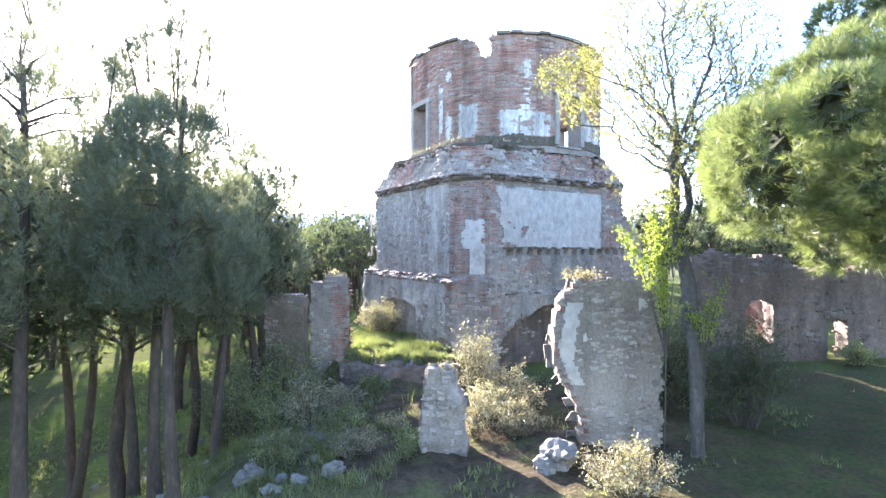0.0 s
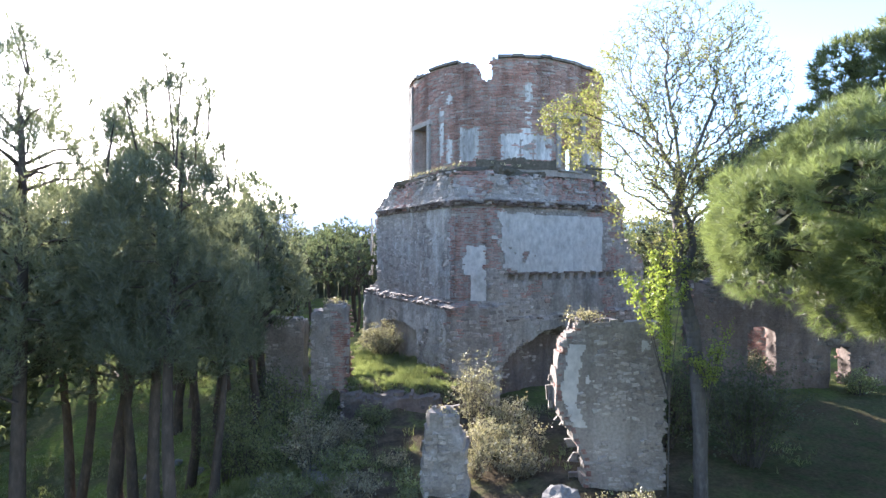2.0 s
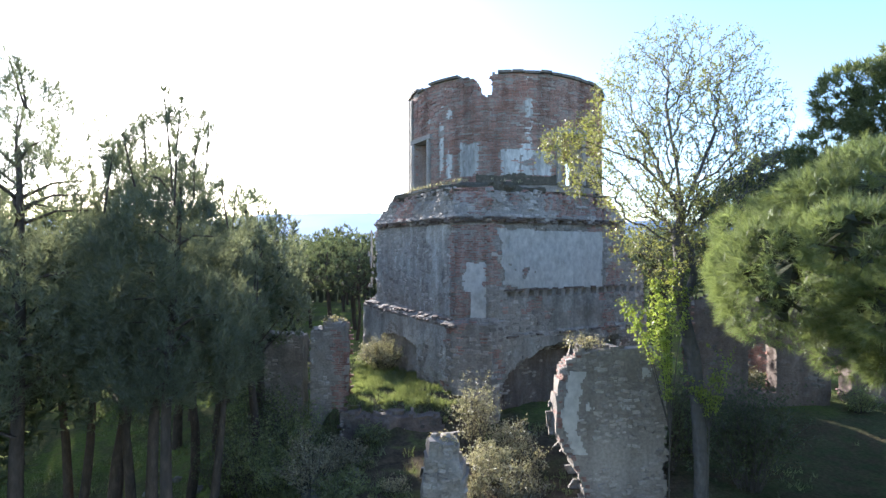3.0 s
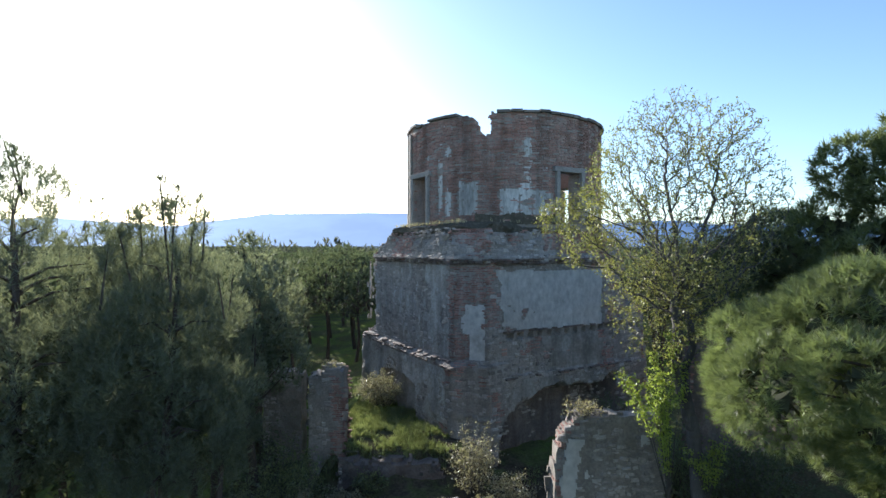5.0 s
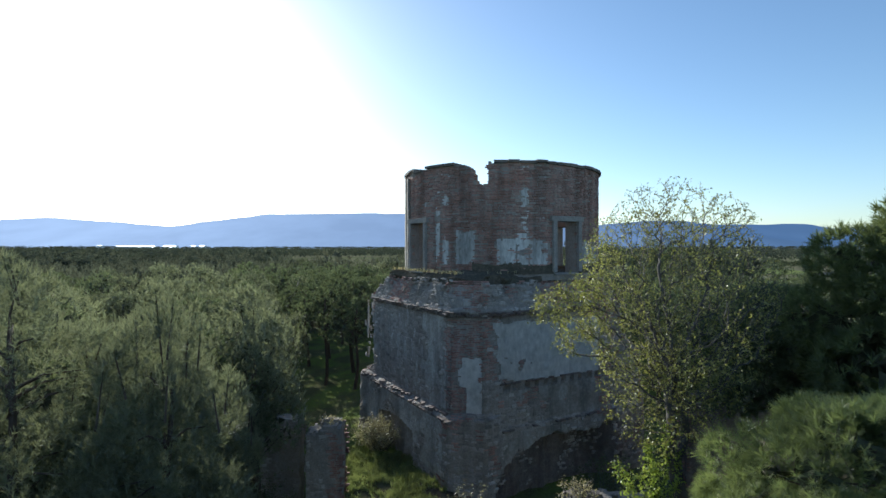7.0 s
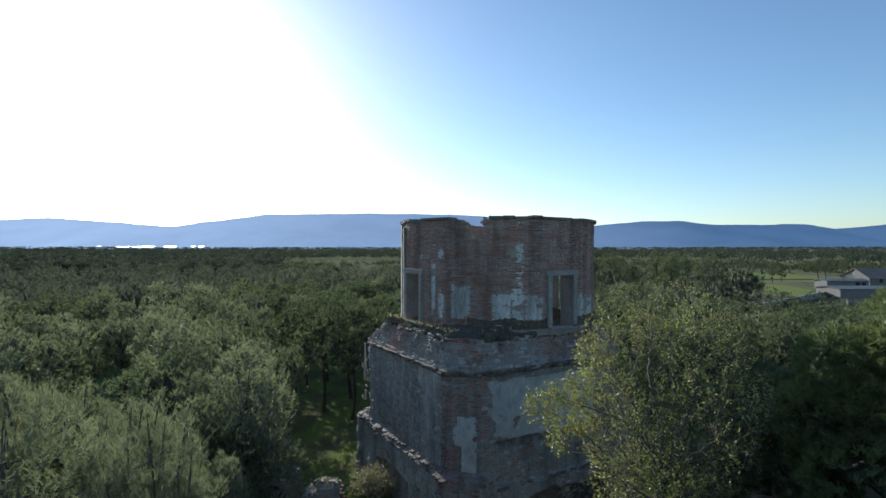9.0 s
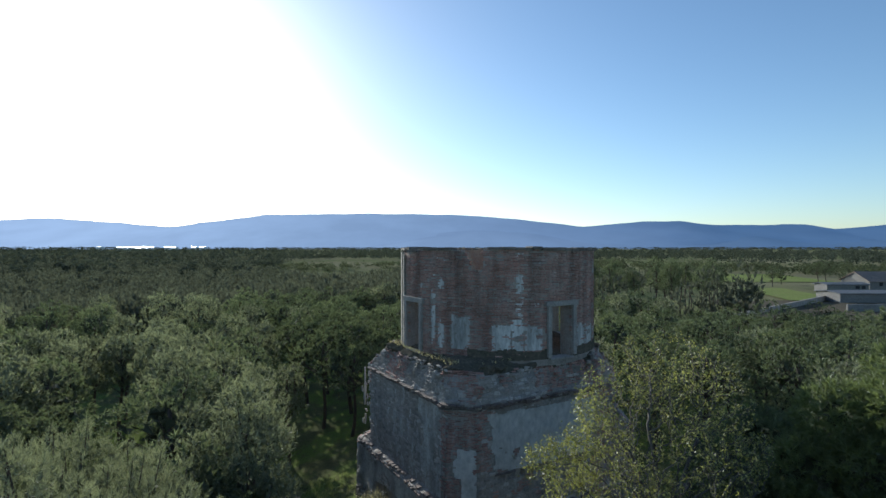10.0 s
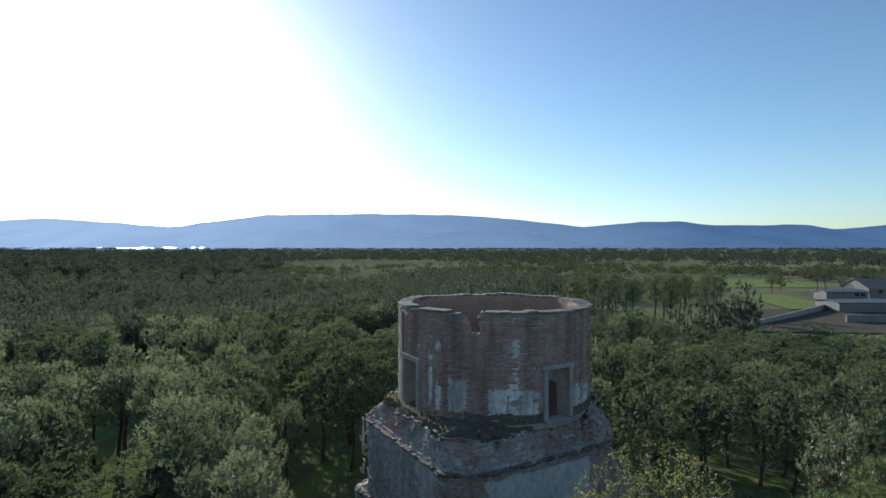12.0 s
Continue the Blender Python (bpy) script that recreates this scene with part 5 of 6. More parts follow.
# ---- the bare tree with young leaves ----
def leaf_quads(cent, rng, size, ratio=0.5):
    n = len(cent)
    d = rng.normal(0, 1, (n, 3)) + np.array((0, 0, -0.2))
    d /= np.linalg.norm(d, axis=1, keepdims=True)
    s = np.cross(d, rng.normal(0, 1, (n, 3)))
    s /= np.linalg.norm(s, axis=1, keepdims=True)
    L = size * rng.uniform(0.6, 1.3, (n, 1))
    a, b, c, e = cent, cent + d * L * 0.5 + s * L * ratio * 0.5, cent + d * L, cent + d * L * 0.5 - s * L * ratio * 0.5
    return np.concatenate([np.stack([a, b, c], 1), np.stack([a, c, e], 1)])


def bare_tree():
    rng = np.random.default_rng(17)
    x, y = 5.35, 11.2
    g = ground_z(x, y) - 0.2
    thing = tagged(empty("spring_tree"), "leaning grey tree with bare twigs and sparse yellow-green young leaves", "tree")
    nodes, parent = [], []
    P, D, RUN = np.zeros((60000, 3)), np.zeros((60000, 3)), np.zeros(60000)

    def limb(points, start=None):
        """Adds a chain of nodes; gives the last one."""
        last = start
        for a, b in zip(points[:-1], points[1:]):
            a, b = np.array(a), np.array(b)
            n = max(2, int(np.linalg.norm(b - a) / 0.16))
            for i in range(1, n + 1):
                q = a + (b - a) * i / n + rng.normal(0, 0.006, 3)
                k = len(nodes)
                step = q - (a if last is None else nodes[last])
                P[k], D[k] = q, step / (np.linalg.norm(step) + 1e-9)
                RUN[k] = 0.0 if last is None else RUN[last] + float(np.linalg.norm(step))
                nodes.append(q)
                parent.append(-1 if last is None else last)
                last = k
        return last

    root = limb([(5.45, y, g), (5.4, y, 2.0), (5.30, y + 0.05, 3.6), (5.02, y, 4.55)])
    fork = limb([nodes[root], (5.12, y, 4.95), (5.30, y + 0.05, 5.35), (5.22, y, 5.8), (5.02, y, 6.3), (5.12, y, 6.9)], root)
    twin = limb([nodes[root], (4.86, y - 0.1, 4.9), (4.92, y - 0.12, 5.5), (4.84, y - 0.1, 6.2), (4.95, y - 0.15, 6.8)], root)
    limb([nodes[twin], (4.5, y - 0.1, 7.35), (4.0, y - 0.1, 7.8), (3.4, y - 0.1, 8.0), (2.8, y - 0.1, 8.25)], twin)
    limb([nodes[twin], (4.75, y - 0.3, 7.8), (4.55, y - 0.3, 8.9)], twin)
    limb([nodes[fork], (5.5, y + 0.1, 7.7), (5.9, y + 0.2, 8.6)], fork)
    limb([nodes[fork], (5.7, y - 0.2, 7.4), (6.4, y - 0.2, 7.9)], fork)

    def cloud(n, c, r):
        q = rng.normal(0, 1, (n, 3))
        q /= np.linalg.norm(q, axis=1, keepdims=True)
        return np.array(c) + q * rng.uniform(0.1, 1.0, (n, 1)) ** 0.45 * np.array(r)

    crown = cloud(5000, (5.05, y, 8.35), (2.05, 1.9, 2.5))
    crown = crown[(np.sin(crown[:, 0] * 3.1 + 1) * np.sin(crown[:, 2] * 2.6) + 0.5 * np.sin(crown[:, 1] * 4)) > -0.55]
    skirt = cloud(520, (4.9, y - 0.1, 6.2), (1.5, 1.3, 1.3))
    bough = np.concatenate([cloud(90, (2.35, y - 0.1, 8.0), (0.4, 0.4, 0.45)), cloud(110, (2.95, y - 0.1, 8.35), (0.5, 0.4, 0.4)), cloud(70, (3.25, y, 7.7), (0.35, 0.4, 0.4)), cloud(60, (2.75, y, 7.45), (0.3, 0.3, 0.5))])
    arm = cloud(120, (6.7, y, 8.1), (0.8, 0.5, 0.45))
    tips = np.concatenate([crown, skirt, bough, arm])
    tips = tips[np.argsort(np.linalg.norm((tips - np.array((5.0, y, 6.8))) * np.array((1, 1, 0.8)), axis=1))]
    ends = []
    for t in tips:
        arr, way, run = P[:len(nodes)], D[:len(nodes)], RUN[:len(nodes)]
        gap = t - arr
        far = np.linalg.norm(gap, axis=1)
        turn = 1 - np.einsum("ij,ij->i", gap, way) / (far + 1e-9)
        d = far * (1 + 0.75 * turn) + 0.26 * run + 0.35 * np.maximum(0, -gap[:, 2]) + 3.0 * (arr[:, 2] < 4.6)
        k = int(np.argmin(d))
        if far[k] < 0.075:
            continue
        mid = (arr[k] + t) / 2 + rng.normal(0, 0.014, 3)
        ends.append(limb([arr[k], mid, t], k))
    # thickness by what each branch carries
    load = np.zeros(len(nodes))
    for k in ends:
        load[k] += 1
    for k in range(len(nodes) - 1, 0, -1):
        if parent[k] >= 0:
            load[parent[k]] += load[k]
    rad = np.maximum(0.003 * np.maximum(load, 0.6) ** 0.41 * (1 + 0.5 * ((load - 900) / 2500).clip(0, 1)), 0.0027)
    h = Heap()
    for k, p in enumerate(parent):
        if p >= 0:
            a, b = Vector(nodes[p]), Vector(nodes[k])
            h.tube([a, b + (b - a) * 0.08], [float(min(rad[p], rad[k] * 1.25)), float(rad[k])], 9 if rad[k] > 0.05 else (5 if rad[k] > 0.015 else 3))
    part("trunk", h.v, h.f, GREY_BARK, thing, "grey trunk, bare limbs and fine twigs", smooth=True)
    e = np.array([nodes[k] for k in ends])
    before = np.array([nodes[parent[k]] for k in ends])
    along = rng.uniform(-0.9, 1.15, (len(e) * 5, 1))
    cent = np.repeat(before, 5, axis=0) * (1 - along) + np.repeat(e, 5, axis=0) * along + rng.normal(0, 0.022, (len(e) * 5, 3))
    west = e[e[:, 0] < 3.6]
    low = e[e[:, 2] < 7.2]
    cent = np.concatenate([cent, np.repeat(west, 8, axis=0) + rng.normal(0, 0.07, (len(west) * 8, 3)), np.repeat(low, 4, axis=0) + rng.normal(0, 0.07, (len(low) * 4, 3))])
    link_mesh("leaves", tri_mesh("leaves", leaf_quads(cent, rng, 0.056)), thing, "sparse yellow-green young leaves", (SPRING,))
    return thing


bare_tree()


# ---- shrubs, saplings, weeds ----
def shrub(name, x, y, z, width, height, stems, leaves, leaf, material, label, seed, twig=0.012, low=0.1, spread=1.0, cat="shrub", short=0.55):
    rnd, rng = random.Random(seed), np.random.default_rng(seed)
    thing = tagged(empty(name, x, y, z - 0.05), label, cat)
    h, pts = Heap(), []
    for _ in range(stems):
        a = rnd.uniform(0, math.tau)
        rad = width * 0.5 * math.sqrt(rnd.random()) * spread
        tip = Vector((math.cos(a) * rad, math.sin(a) * rad, height * rnd.uniform(short, 1.0) * (1 - 0.35 * (rad / (width * 0.5)) ** 2)))
        root = Vector((math.cos(a) * rad * 0.25, math.sin(a) * rad * 0.25, 0))
        mid = root.lerp(tip, 0.5) + Vector((rnd.gauss(0, 0.06), rnd.gauss(0, 0.06), height * 0.08))
        h.tube([root, mid, tip], [twig, twig * 0.8, twig * 0.3], 4)
        for _k in range(5):
            t = rnd.uniform(low, 1.0)
            b = root.lerp(mid, t * 2) if t < 0.5 else mid.lerp(tip, t * 2 - 1)
            e = b + Vector((rnd.gauss(0, 0.13), rnd.gauss(0, 0.13), rnd.uniform(0.02, 0.2))) * max(0.6, height)
            h.tube([b, e], [twig * 0.45, twig * 0.2], 3)
            pts.append((b, e))
        pts.append((mid, tip))
    part("stem", h.v, h.f, GREY_BARK, thing, smooth=True)
    k = rng.integers(0, len(pts), leaves)
    A, B = np.array([p[0][:] for p in pts]), np.array([p[1][:] for p in pts])
    t = rng.uniform(0.15, 1.05, (leaves, 1))
    cent = A[k] * (1 - t) + B[k] * t + rng.normal(0, leaf * 0.7, (leaves, 3))
    link_mesh("leaves", tri_mesh("leaves", leaf_quads(cent, rng, leaf, 0.6)), thing, mats=(material,))
    return thing


def on(x, y):
    return ground_z(x, y)


def wands(x, y, tips, bare, leaf, seed, label):
    """A sapling of slim wands, leafy along their upper parts."""
    rng = np.random.default_rng(seed)
    g = ground_z(x, y)
    thing = tagged(empty("sapling", x, y, g - 0.05), label, "sapling")
    h, cent = Heap(), []
    for tx, ty, tz, low in tips:
        tip = Vector((tx - x, ty - y, tz - g))
        node = Vector((0.04, 0, min(2.2, low - g - 0.3)))
        mid = node.lerp(tip, 0.5) + Vector((-0.12 * (tx - x), 0, 0.05))
        path = [Vector((0, 0, 0)), node, mid, mid.lerp(tip, 0.5) + Vector((0, 0, 0.04)), tip]
        h.tube(path, [0.016, 0.012, 0.007, 0.005, 0.003], 4)
        n = int((tz - low) * 170)
        for _ in range(n):
            z = low - g + (tz - low) * rng.uniform(0, 1)
            k = max(0, min(3, next((i for i in range(4) if path[i + 1].z >= z), 3)))
            t = (z - path[k].z) / max(0.01, path[k + 1].z - path[k].z)
            b = path[k].lerp(path[k + 1], t)
            cent.append((b.x + rng.normal(0, 0.055), b.y + rng.normal(0, 0.055), b.z))
        for _ in range(int((tz - low) * 5)):
            k = 2 + int(rng.integers(2))
            b = path[k].lerp(path[k + 1], rng.uniform(0, 1))
            if b.z + g < low:
                continue
            e = b + Vector((rng.normal(0, 0.14), rng.normal(0, 0.12), rng.uniform(0.1, 0.32)))
            h.tube([b, e], [0.005, 0.002], 3)
            for _k in range(24):
                q = b.lerp(e, rng.uniform(0.1, 1.05))
                cent.append((q.x + rng.normal(0, 0.03), q.y + rng.normal(0, 0.03), q.z + rng.normal(0, 0.02)))
    part("stem", h.v, h.f, GREY_BARK, thing, smooth=True)
    link_mesh("leaves", tri_mesh("leaves", leaf_quads(np.array(cent), rng, leaf, 0.62)), thing, mats=(LIME,))


wands(4.62, 10.95, [(3.6, 10.9, 4.95, 3.9), (3.85, 11.0, 4.75, 3.6), (4.2, 10.85, 4.7, 2.9), (4.45, 11.0, 4.9, 3.2), (4.35, 10.95, 5.35, 3.9), (4.72, 10.9, 5.8, 4.2), (5.05, 10.95, 5.2, 4.2), (4.55, 10.9, 4.3, 2.8)], 0.5, 0.062, 3, "slim sapling of upright wands with bright lime-green leaves")
wands(5.45, 11.0, [(5.0, 10.95, 3.35, 2.75), (5.3, 10.9, 3.1, 2.5), (5.55, 11.0, 3.3, 2.6), (5.9, 10.95, 3.7, 2.6), (5.75, 10.9, 3.2, 2.6)], 0.5, 0.055, 4, "thin low sapling with a few lime-green shoots")
shrub("grey_shrub", 3.3, 9.3, on(3.3, 9.3), 2.0, 0.95, 70, 5200, 0.05, DRY, "low grey-leaved shrub in front of the ruined wall", 5, 0.008)
shrub("grey_shrub", 1.15, 13.6, on(1.15, 13.6), 1.6, 1.05, 55, 4200, 0.055, DRY, "dry grey-leaved shrub beside the wall stump", 6, 0.008)
shrub("tall_weeds", 0.9, 15.6, on(0.9, 15.6), 1.5, 2.3, 46, 3000, 0.06, DRY, "tall dry weeds with pale leaves", 7, 0.008)
shrub("grey_shrub", 1.75, 12.5, on(1.75, 12.5), 1.4, 0.95, 50, 3400, 0.05, DRY, "pale dry shrub between the stump and the ruined wall", 61, 0.007)
shrub("grey_shrub", 1.9, 14.7, on(1.9, 14.7), 1.5, 1.3, 50, 3400, 0.055, DRY, "dry grey-leaved shrub on bare soil", 62, 0.007)
shrub("tall_weeds", 0.75, 12.6, on(0.75, 12.6), 0.9, 1.2, 36, 1800, 0.05, DRY, "tall dry weeds behind the wall stump", 63, 0.007)
shrub("bramble", -2.2, 16.3, on(-2.2, 16.3), 1.2, 0.7, 40, 1900, 0.05, BLADES, "low green bramble under the terrace edge", 64, 0.007)
shrub("tall_weeds", 2.25, 13.4, on(2.25, 13.4), 0.9, 1.1, 26, 900, 0.05, STRAW, "sparse dry weeds by the wall", 8, 0.006)
shrub("round_bush", -2.55, 22.2, on(-2.55, 22.2), 2.3, 1.55, 80, 6500, 0.065, DRY, "round pale bush on the grassy terrace below the tower", 9, 0.009)
shrub("weeds", -0.75, 11.1, on(-0.75, 11.1), 0.5, 0.85, 16, 700, 0.06, BLADES, "fresh green weeds at the foot of the stump", 10, 0.006)
shrub("bramble", -4.4, 14.2, on(-4.4, 14.2), 2.2, 1.6, 60, 4600, 0.06, BLADES, "pale green bramble thicket on the stony bank", 11, 0.009)
shrub("bramble", -2.9, 14.9, on(-2.9, 14.9), 1.6, 1.0, 46, 3200, 0.055, DRY, "low pale bramble on the bank", 12, 0.008)
shrub("bush", -4.9, 16.4, on(-4.9, 16.4), 1.9, 2.9, 60, 5200, 0.07, BLADES, "tall green bush beside the brick pier", 13, 0.010)
shrub("bush", -6.2, 17.8, on(-6.2, 17.8), 2.2, 3.2, 60, 5200, 0.075, NEEDLES, "tall dark bush among the ruins", 14, 0.010)
shrub("bush", -3.3, 13.2, on(-3.3, 13.2), 1.5, 1.7, 46, 3000, 0.06, DRY, "straggling pale-leaved bush on the stony bank", 41, 0.008)
shrub("bush", -5.4, 14.6, on(-5.4, 14.6), 1.8, 2.6, 50, 3600, 0.065, BLADES, "tall straggling green bush on the bank", 42, 0.009)
shrub("bush", -6.6, 15.8, on(-6.6, 15.8), 1.8, 2.4, 50, 3400, 0.065, NEEDLES, "dark bush under the pines", 43, 0.009)
shrub("bush", -4.0, 15.6, on(-4.0, 15.6), 1.3, 2.1, 40, 2600, 0.06, BLADES, "green bush in front of the brick pier", 44, 0.008)
shrub("bramble", -2.5, 12.7, on(-2.5, 12.7), 1.5, 0.9, 50, 3000, 0.05, BLADES, "tangled green bramble with pale leaf tips on the bank", 51, 0.007)
shrub("bramble", -1.9, 11.2, on(-1.9, 11.2), 1.3, 0.7, 46, 2400, 0.045, DRY, "low tangled bramble with pale dry leaves", 52, 0.006)
shrub("bramble", -3.4, 11.0, on(-3.4, 11.0), 1.5, 0.9, 50, 2800, 0.05, BLADES, "green bramble among fallen stones", 53, 0.007)
shrub("bush", 7.2, 15.4, on(7.2, 15.4), 2.0, 2.0, 50, 3600, 0.07, NEEDLES, "dark bush in the shade behind the tree", 45, 0.009)
shrub("bush", 5.9, 14.2, on(5.9, 14.2), 2.0, 3.3, 70, 6200, 0.075, NEEDLES, "tall dark evergreen bush behind the bare tree", 71, 0.010)
shrub("bush", 7.6, 13.2, on(7.6, 13.2), 2.2, 3.0, 70, 6200, 0.075, NEEDLES, "dense dark bush in the shade of the pines", 72, 0.010)
shrub("bush", 4.9, 15.6, on(4.9, 15.6), 1.8, 3.4, 60, 5000, 0.075, NEEDLES, "tall dark bush at the tower's foot", 73, 0.010)
shrub("bush", 9.4, 16.6, on(9.4, 16.6), 1.8, 1.4, 46, 3000, 0.07, NEEDLES, "dark low bush against the ruined wall", 46, 0.009)
shrub("red_bush", 11.3, 19.6, on(11.3, 19.6), 1.2, 1.3, 40, 2200, 0.07, DRY, "dry bush in the wall's opening", 15, 0.008)
shrub("bush", 13.9, 17.6, on(13.9, 17.6), 1.3, 0.9, 40, 2200, 0.06, BLADES, "low green bush at the foot of the wall", 16, 0.008)
shrub("dry_weeds", -1.2, 12.9, on(-1.2, 12.9), 0.8, 0.4, 30, 700, 0.05, STRAW, "clump of rusty dry weeds", 17, 0.006)
shrub("wall_weeds", 3.15, 12.05, 3.62, 1.1, 0.42, 60, 700, 0.05, STRAW, "dry weeds growing on the wall top", 18, 0.005)
shrub("wall_weeds", 0.0, 11.6, 1.66, 0.7, 0.22, 40, 500, 0.045, STRAW, "dry weeds on the stump", 19, 0.005)
shrub("wall_weeds", -3.7, 17.6, 3.35, 0.9, 0.45, 40, 500, 0.06, STRAW, "dry weeds on top of the pier", 20, 0.005)


def blades(name, spots, height, width, per, material, label, seed):
    rng = np.random.default_rng(seed)
    c = np.array(spots)
    d = np.tile(np.array((0, 0, 1.0)), (len(c), 1))
    tr = needle_tufts(c, d, per, height, width, rng, 0.38)
    return tagged(link_mesh(name, tri_mesh(name, tr), mats=(material,)), label, "grass", kind="stuff")


rr = random.Random(23)
mound, slope, ledge, floor_ = [], [], [], []
for _ in range(5200):
    x, y = rr.uniform(-3.9, 0.9), rr.uniform(16.9, 23)
    if fbm(x, y, 3, 0.7) > -0.35:
        mound.append((x, y, ground_z(x, y) - 0.02))
for _ in range(9000):
    x, y = rr.uniform(-17, -2.2), rr.uniform(8, 30)
    if fbm(x, y, 5, 0.35) > -0.1:
        slope.append((x, y, ground_z(x, y) - 0.02))
for _ in range(3500):
    x, y = rr.uniform(-3, 12), rr.uniform(8.5, 18)
    if fbm(x, y, 8, 0.5) > 0.0 + 0.35 * (x > 4.5) + 0.3 * (math.hypot(x - 0.8, y - 14.0) < 5.2) and not (2.3 < x < 5.1 and 11.6 < y < 12.5):
        floor_.append((x, y, ground_z(x, y) - 0.02))
for _ in range(230):
    t, w_ = rr.uniform(0.9, 6.3), rr.uniform(0.02, 0.55)
    if rr.random() < 0.7:
        p = BC + BV * t + BU * (0.2 + w_)
    else:
        p = BC + BU * t + BV * (0.2 + w_ * 0.6)
        if rr.random() < 0.6:
            continue
    if math.hypot(p.x - XC, p.y - YC) > R + 0.05:
        ledge.append((p.x, p.y, TOP_Z + 0.0))
bank = [(x, y, ground_z(x, y) - 0.02) for x, y in ((rr.gauss(-3.5, 1.3), rr.gauss(11.8, 2.0)) for _ in range(1500)) if fbm(x, y, 2, 1.1) > 0.0 and x < -0.8]
blades("bank_weeds", bank, 0.34, 0.018, 9, BLADES, "long pale grass tufts between the stones of the bank", 6)
blades("terrace_grass", mound, 0.20, 0.022, 7, BLADES, "bright green sunlit grass on the terrace", 1)
blades("slope_grass", slope, 0.17, 0.024, 6, BLADES, "green grass on the slope below the pines", 2)
blades("ruin_grass", floor_, 0.16, 0.022, 6, BLADES, "patchy grass among the ruins", 3)
blades("ledge_weeds", ledge, 0.13, 0.012, 5, STRAW, "dry straw-coloured weeds along the tower's ledge", 4)


# ---- boulders and fallen stones ----
def boulder_mesh(seed):
    rnd = random.Random(seed)
    bm = bmesh.new()
    bmesh.ops.create_icosphere(bm, subdivisions=3, radius=1.0)
    for v in bm.verts:
        n = v.co.normalized()
        k = 1 + 0.45 * fbm(n.x, n.y, n.z + seed, 1.6) + 0.16 * fbm(n.x, n.y, n.z + seed, 4) - 0.10 * abs(noise.noise(n * 7 + Vector((seed, 0, 0)))) - 0.05 * abs(noise.noise(n * 17 + Vector((seed, 0, 0))))
        q = max(abs(n.x), abs(n.y), abs(n.z))
        v.co = n * k * (0.55 + 0.45 / q * 0.75)
    me = bpy.data.meshes.new("boulder")
    bm.to_mesh(me)
    bm.free()
    me.materials.append(ROCK)
    return me


ROCKS = [boulder_mesh(k) for k in range(5)]


def boulder(x, y, s, k, label="grey lichen-covered boulder half sunk in the grass"):
    ob = new("boulder", ROCKS[k % 5])
    ob.matrix_basis = Matrix.LocRotScale((x, y, ground_z(x, y) + s[2] * 0.45), Euler((0.2 * math.sin(k), 0.2 * math.cos(k * 2), k * 1.1)), s)
    return tagged(ob, label, "rock", "fallen stones")


boulder(2.35, 10.6, (0.42, 0.36, 0.34), 1, "large pale boulder at the foot of the ruined wall")
boulder(2.0, 10.3, (0.25, 0.22, 0.2), 2)
rr = random.Random(31)
for k in range(34):
    x, y = rr.gauss(-3.6, 1.2), rr.gauss(11.6, 1.7)
    if x > -1.0 or x < -6.5:
        x = -3 - rr.random()
    s = rr.uniform(0.08, 0.24)
    boulder(x, y, (s * rr.uniform(0.8, 1.3), s, s * rr.uniform(0.55, 0.9)), k)
for k in range(10):
    x, y = rr.uniform(-12, -8), rr.uniform(13, 20)
    s = rr.uniform(0.10, 0.2)
    boulder(x, y, (s * 1.2, s, s * 0.7), k)


# ---- farm and distant buildings ----
def field(x0, x1, y0, y1, label, name="field", material=None):
    n = 24
    v = [(x0 + (x1 - x0) * i / n + 0.25 * (y0 + (y1 - y0) * j / n - y0), y0 + (y1 - y0) * j / n) for j in range(n + 1) for i in range(n + 1)]
    v = [(x, y, ground_z(x, y) + 0.25) for x, y in v]
    f = [(j * (n + 1) + i, j * (n + 1) + i + 1, (j + 1) * (n + 1) + i + 1, (j + 1) * (n + 1) + i) for j in range(n) for i in range(n)]
    tagged(part(name, v, f, material or PASTURE, smooth=True), label, name, kind="structure")


field(96, 112, 142, 192, "bright green pasture beside the farm")
field(62, 156, 101, 146, "dark bare earth of the farm yard", "yard", DARK_BROWN)
field(112, 172, 228, 300, "green pasture between the oaks")

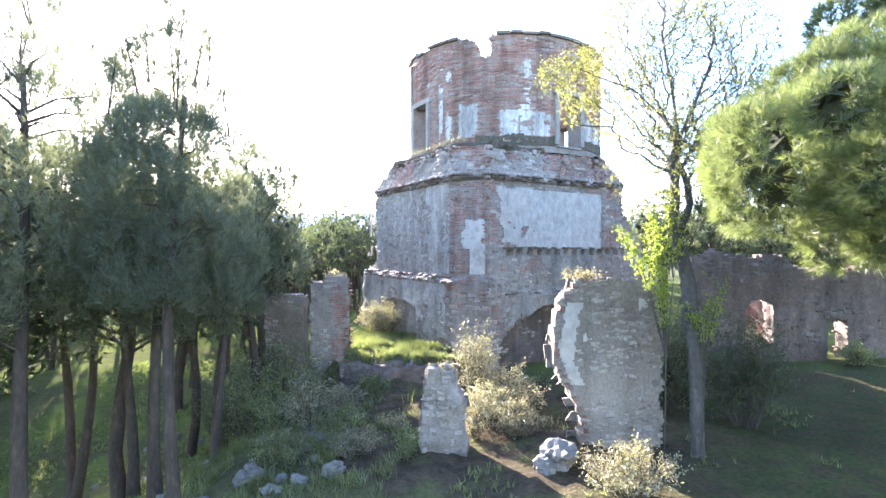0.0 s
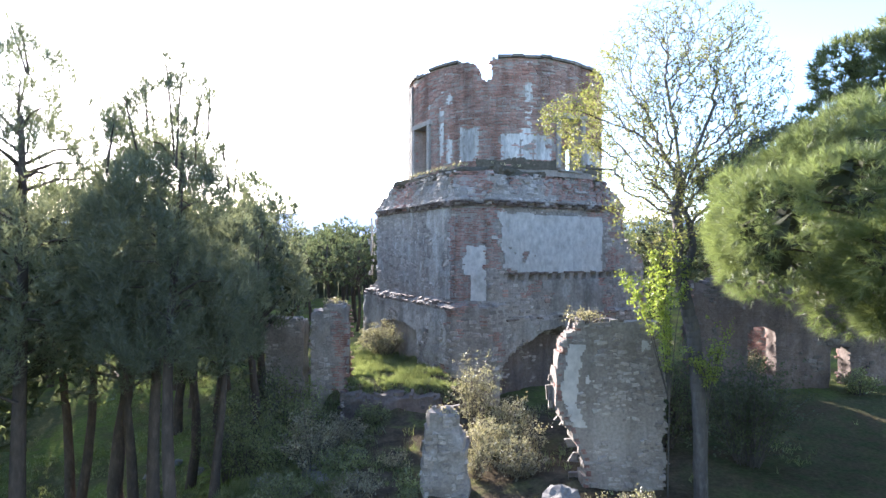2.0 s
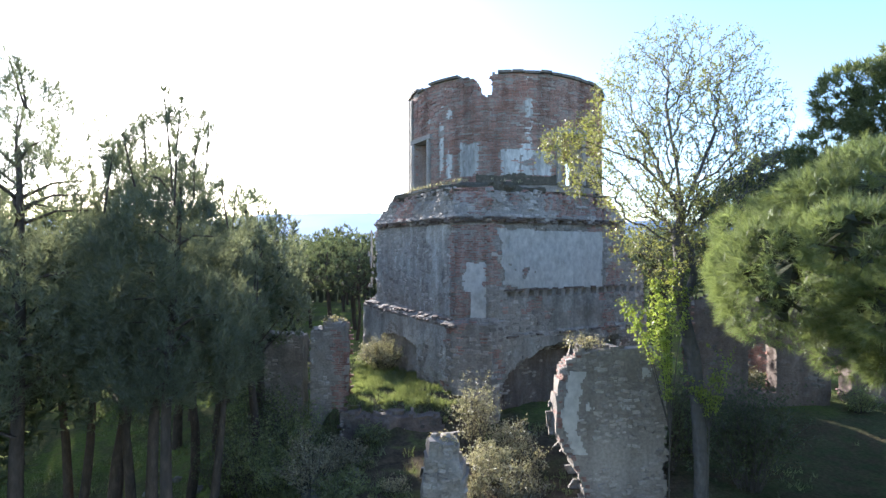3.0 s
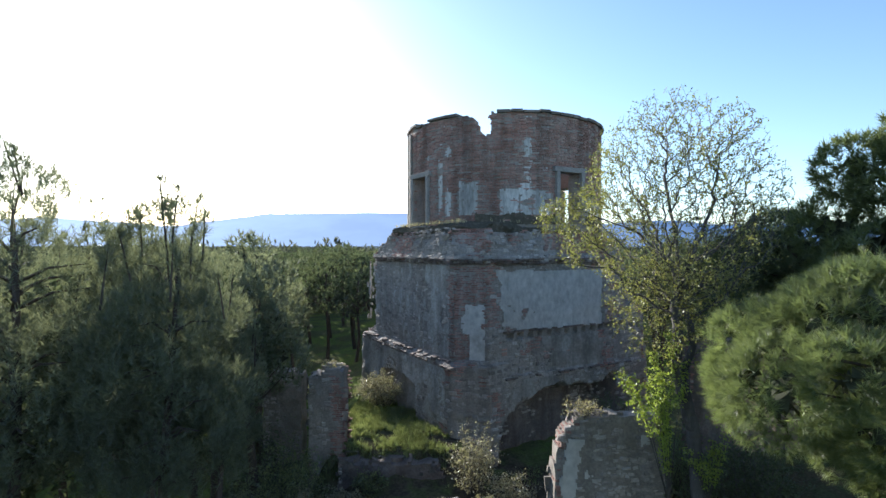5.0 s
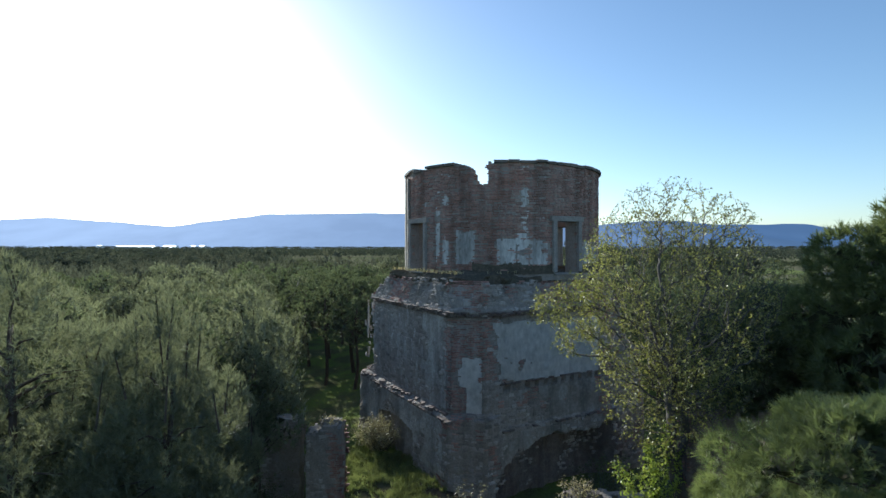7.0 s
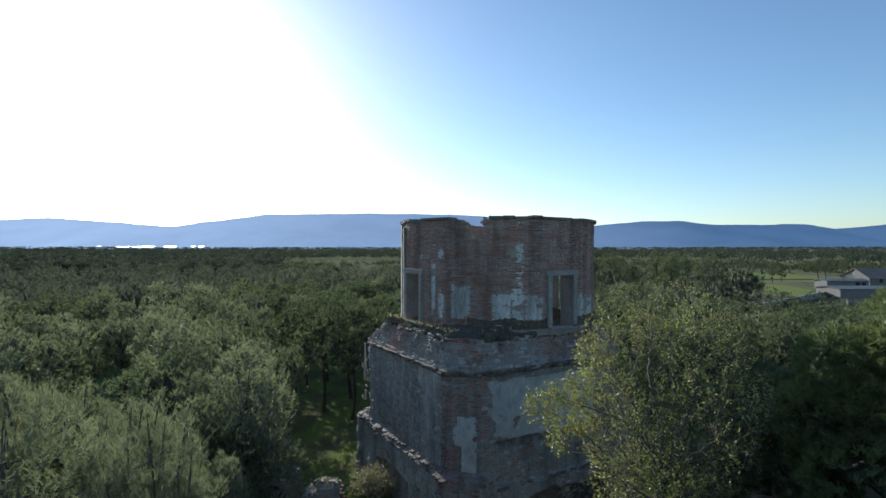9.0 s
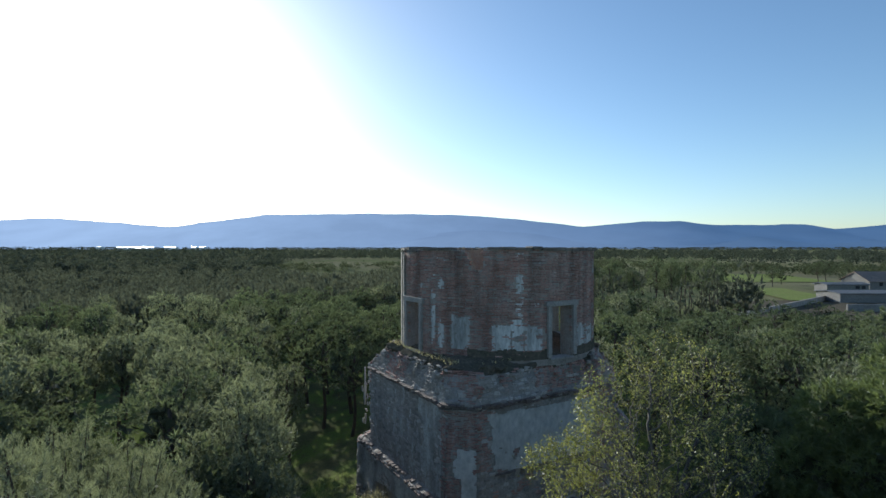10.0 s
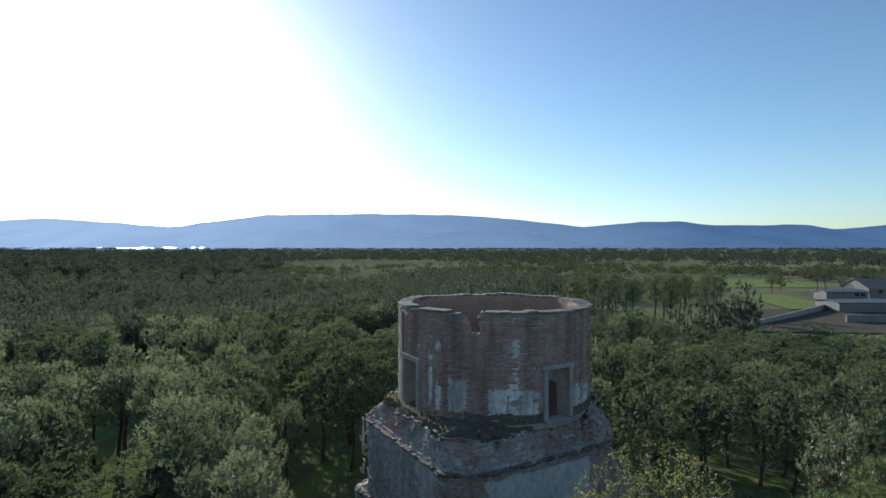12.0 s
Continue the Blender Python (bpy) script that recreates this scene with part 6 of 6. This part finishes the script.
def gable_house(name, x, y, w, d, eave, rise, label, roof_mat, windows=(), doors=(), turn=0.0, wall_mat=None):
    g = ground_z(x, y) - 0.3
    thing = tagged(empty(name), label, "building")
    m = Matrix.Translation((x, y, g)) @ Matrix.Rotation(radians(turn), 4, "Z")
    h = Heap()
    pts = [(-w / 2, -d / 2), (w / 2, -d / 2), (w / 2, d / 2), (-w / 2, d / 2)]
    v = [m @ Vector((a, b, z)) for z in (0, eave) for a, b in pts] + [m @ Vector((-w / 2, 0, eave + rise)), m @ Vector((w / 2, 0, eave + rise))]
    h.add(v, [(0, 1, 5, 4), (1, 2, 6, 5), (2, 3, 7, 6), (3, 0, 4, 7), (4, 7, 8), (5, 9, 6)])
    part("wall", h.v, h.f, wall_mat or RENDERED, thing)
    h = Heap()
    e, t = 0.5, 0.22
    for sgn in (-1, 1):
        q = [Vector((-w / 2 - e, sgn * (d / 2 + e), eave - e * rise / (d / 2))), Vector((w / 2 + e, sgn * (d / 2 + e), eave - e * rise / (d / 2))), Vector((w / 2 + e, 0, eave + rise)), Vector((-w / 2 - e, 0, eave + rise))]
        q = q + [p + Vector((0, 0, t)) for p in q]
        h.add([m @ p for p in q], [(0, 1, 2, 3), (4, 5, 6, 7), (0, 1, 5, 4), (1, 2, 6, 5), (2, 3, 7, 6), (3, 0, 4, 7)])
    part("roof", h.v, h.f, roof_mat, thing)
    for nm, items in (("window", windows), ("door", doors)):
        for px, pz, pw, ph in items:
            h = Heap()
            h.box(m @ Matrix.Translation((px, -d / 2 - 0.02, pz)), pw, 0.12, ph)
            part(nm, h.v, h.f, DARK, thing)
    return thing


def slab(name, x0, y0, x1, y1, z0, z1, thick, material, label, cat="wall"):
    h = Heap()
    a, b = Vector((x0, y0, 0)), Vector((x1, y1, 0))
    t = (b - a).normalized()
    n = Vector((-t.y, t.x, 0)) * thick / 2
    v = [p + q + Vector((0, 0, z)) for z in (z0, z1) for p, q in ((a, -n), (b, -n), (b, n), (a, n))]
    h.add(v, [(0, 1, 5, 4), (1, 2, 6, 5), (2, 3, 7, 6), (3, 0, 4, 7), (4, 5, 6, 7)])
    return tagged(part(name, h.v, h.f, material), label, cat)


gable_house("farmhouse", 165, 188, 34, 13, 3.6, 3.0, "long stone farmhouse with a low tiled roof", TILES, [(-13, 2.6, 1.2, 1.3), (-9, 2.6, 1.2, 1.3), (-2, 2.6, 1.2, 1.3), (6, 2.6, 1.2, 1.3)], [(-6, 1.4, 1.6, 2.4)])
gable_house("shed", 135.5, 178, 14, 6, 2.9, 0.5, "low white farm shed with small windows", SLATE, [(3.2, 2.0, 1.3, 1.0), (5.2, 2.0, 1.3, 1.0)])
gable_house("barn", 132, 144, 52, 9, 2.9, 0.5, "long low pale barn with a grey sheet roof", SLATE, [], [(10, 1.3, 6, 2.2)])
fz = ground_z(110, 150)
slab("yard_wall", 55, 101.7, 107, 146, fz - 1, fz + 1.6, 0.5, MORTAR, "long dark yard wall of the farm")
slab("yard_wall", 92, 119, 158, 121, fz - 1, fz + 2.0, 0.5, RENDERED, "low pale-topped stone wall along the farm yard")
rr = random.Random(77)
for k in range(13):
    x = -965 + k * 21 + rr.uniform(-6, 6)
    y = 1500 + rr.uniform(-120, 160)
    gable_house("warehouse", x, y, rr.uniform(10, 22), 16, rr.uniform(10.5, 12), 1.5, "distant white warehouse at the edge of the plain", SHEET, wall_mat=WHITE, turn=rr.uniform(-12, 12))


# ---- single bricks and stones ----
for nm, me, m, host in PIECES:
    ob = new(nm, me)
    ob.parent = host
    ob.matrix_basis = m
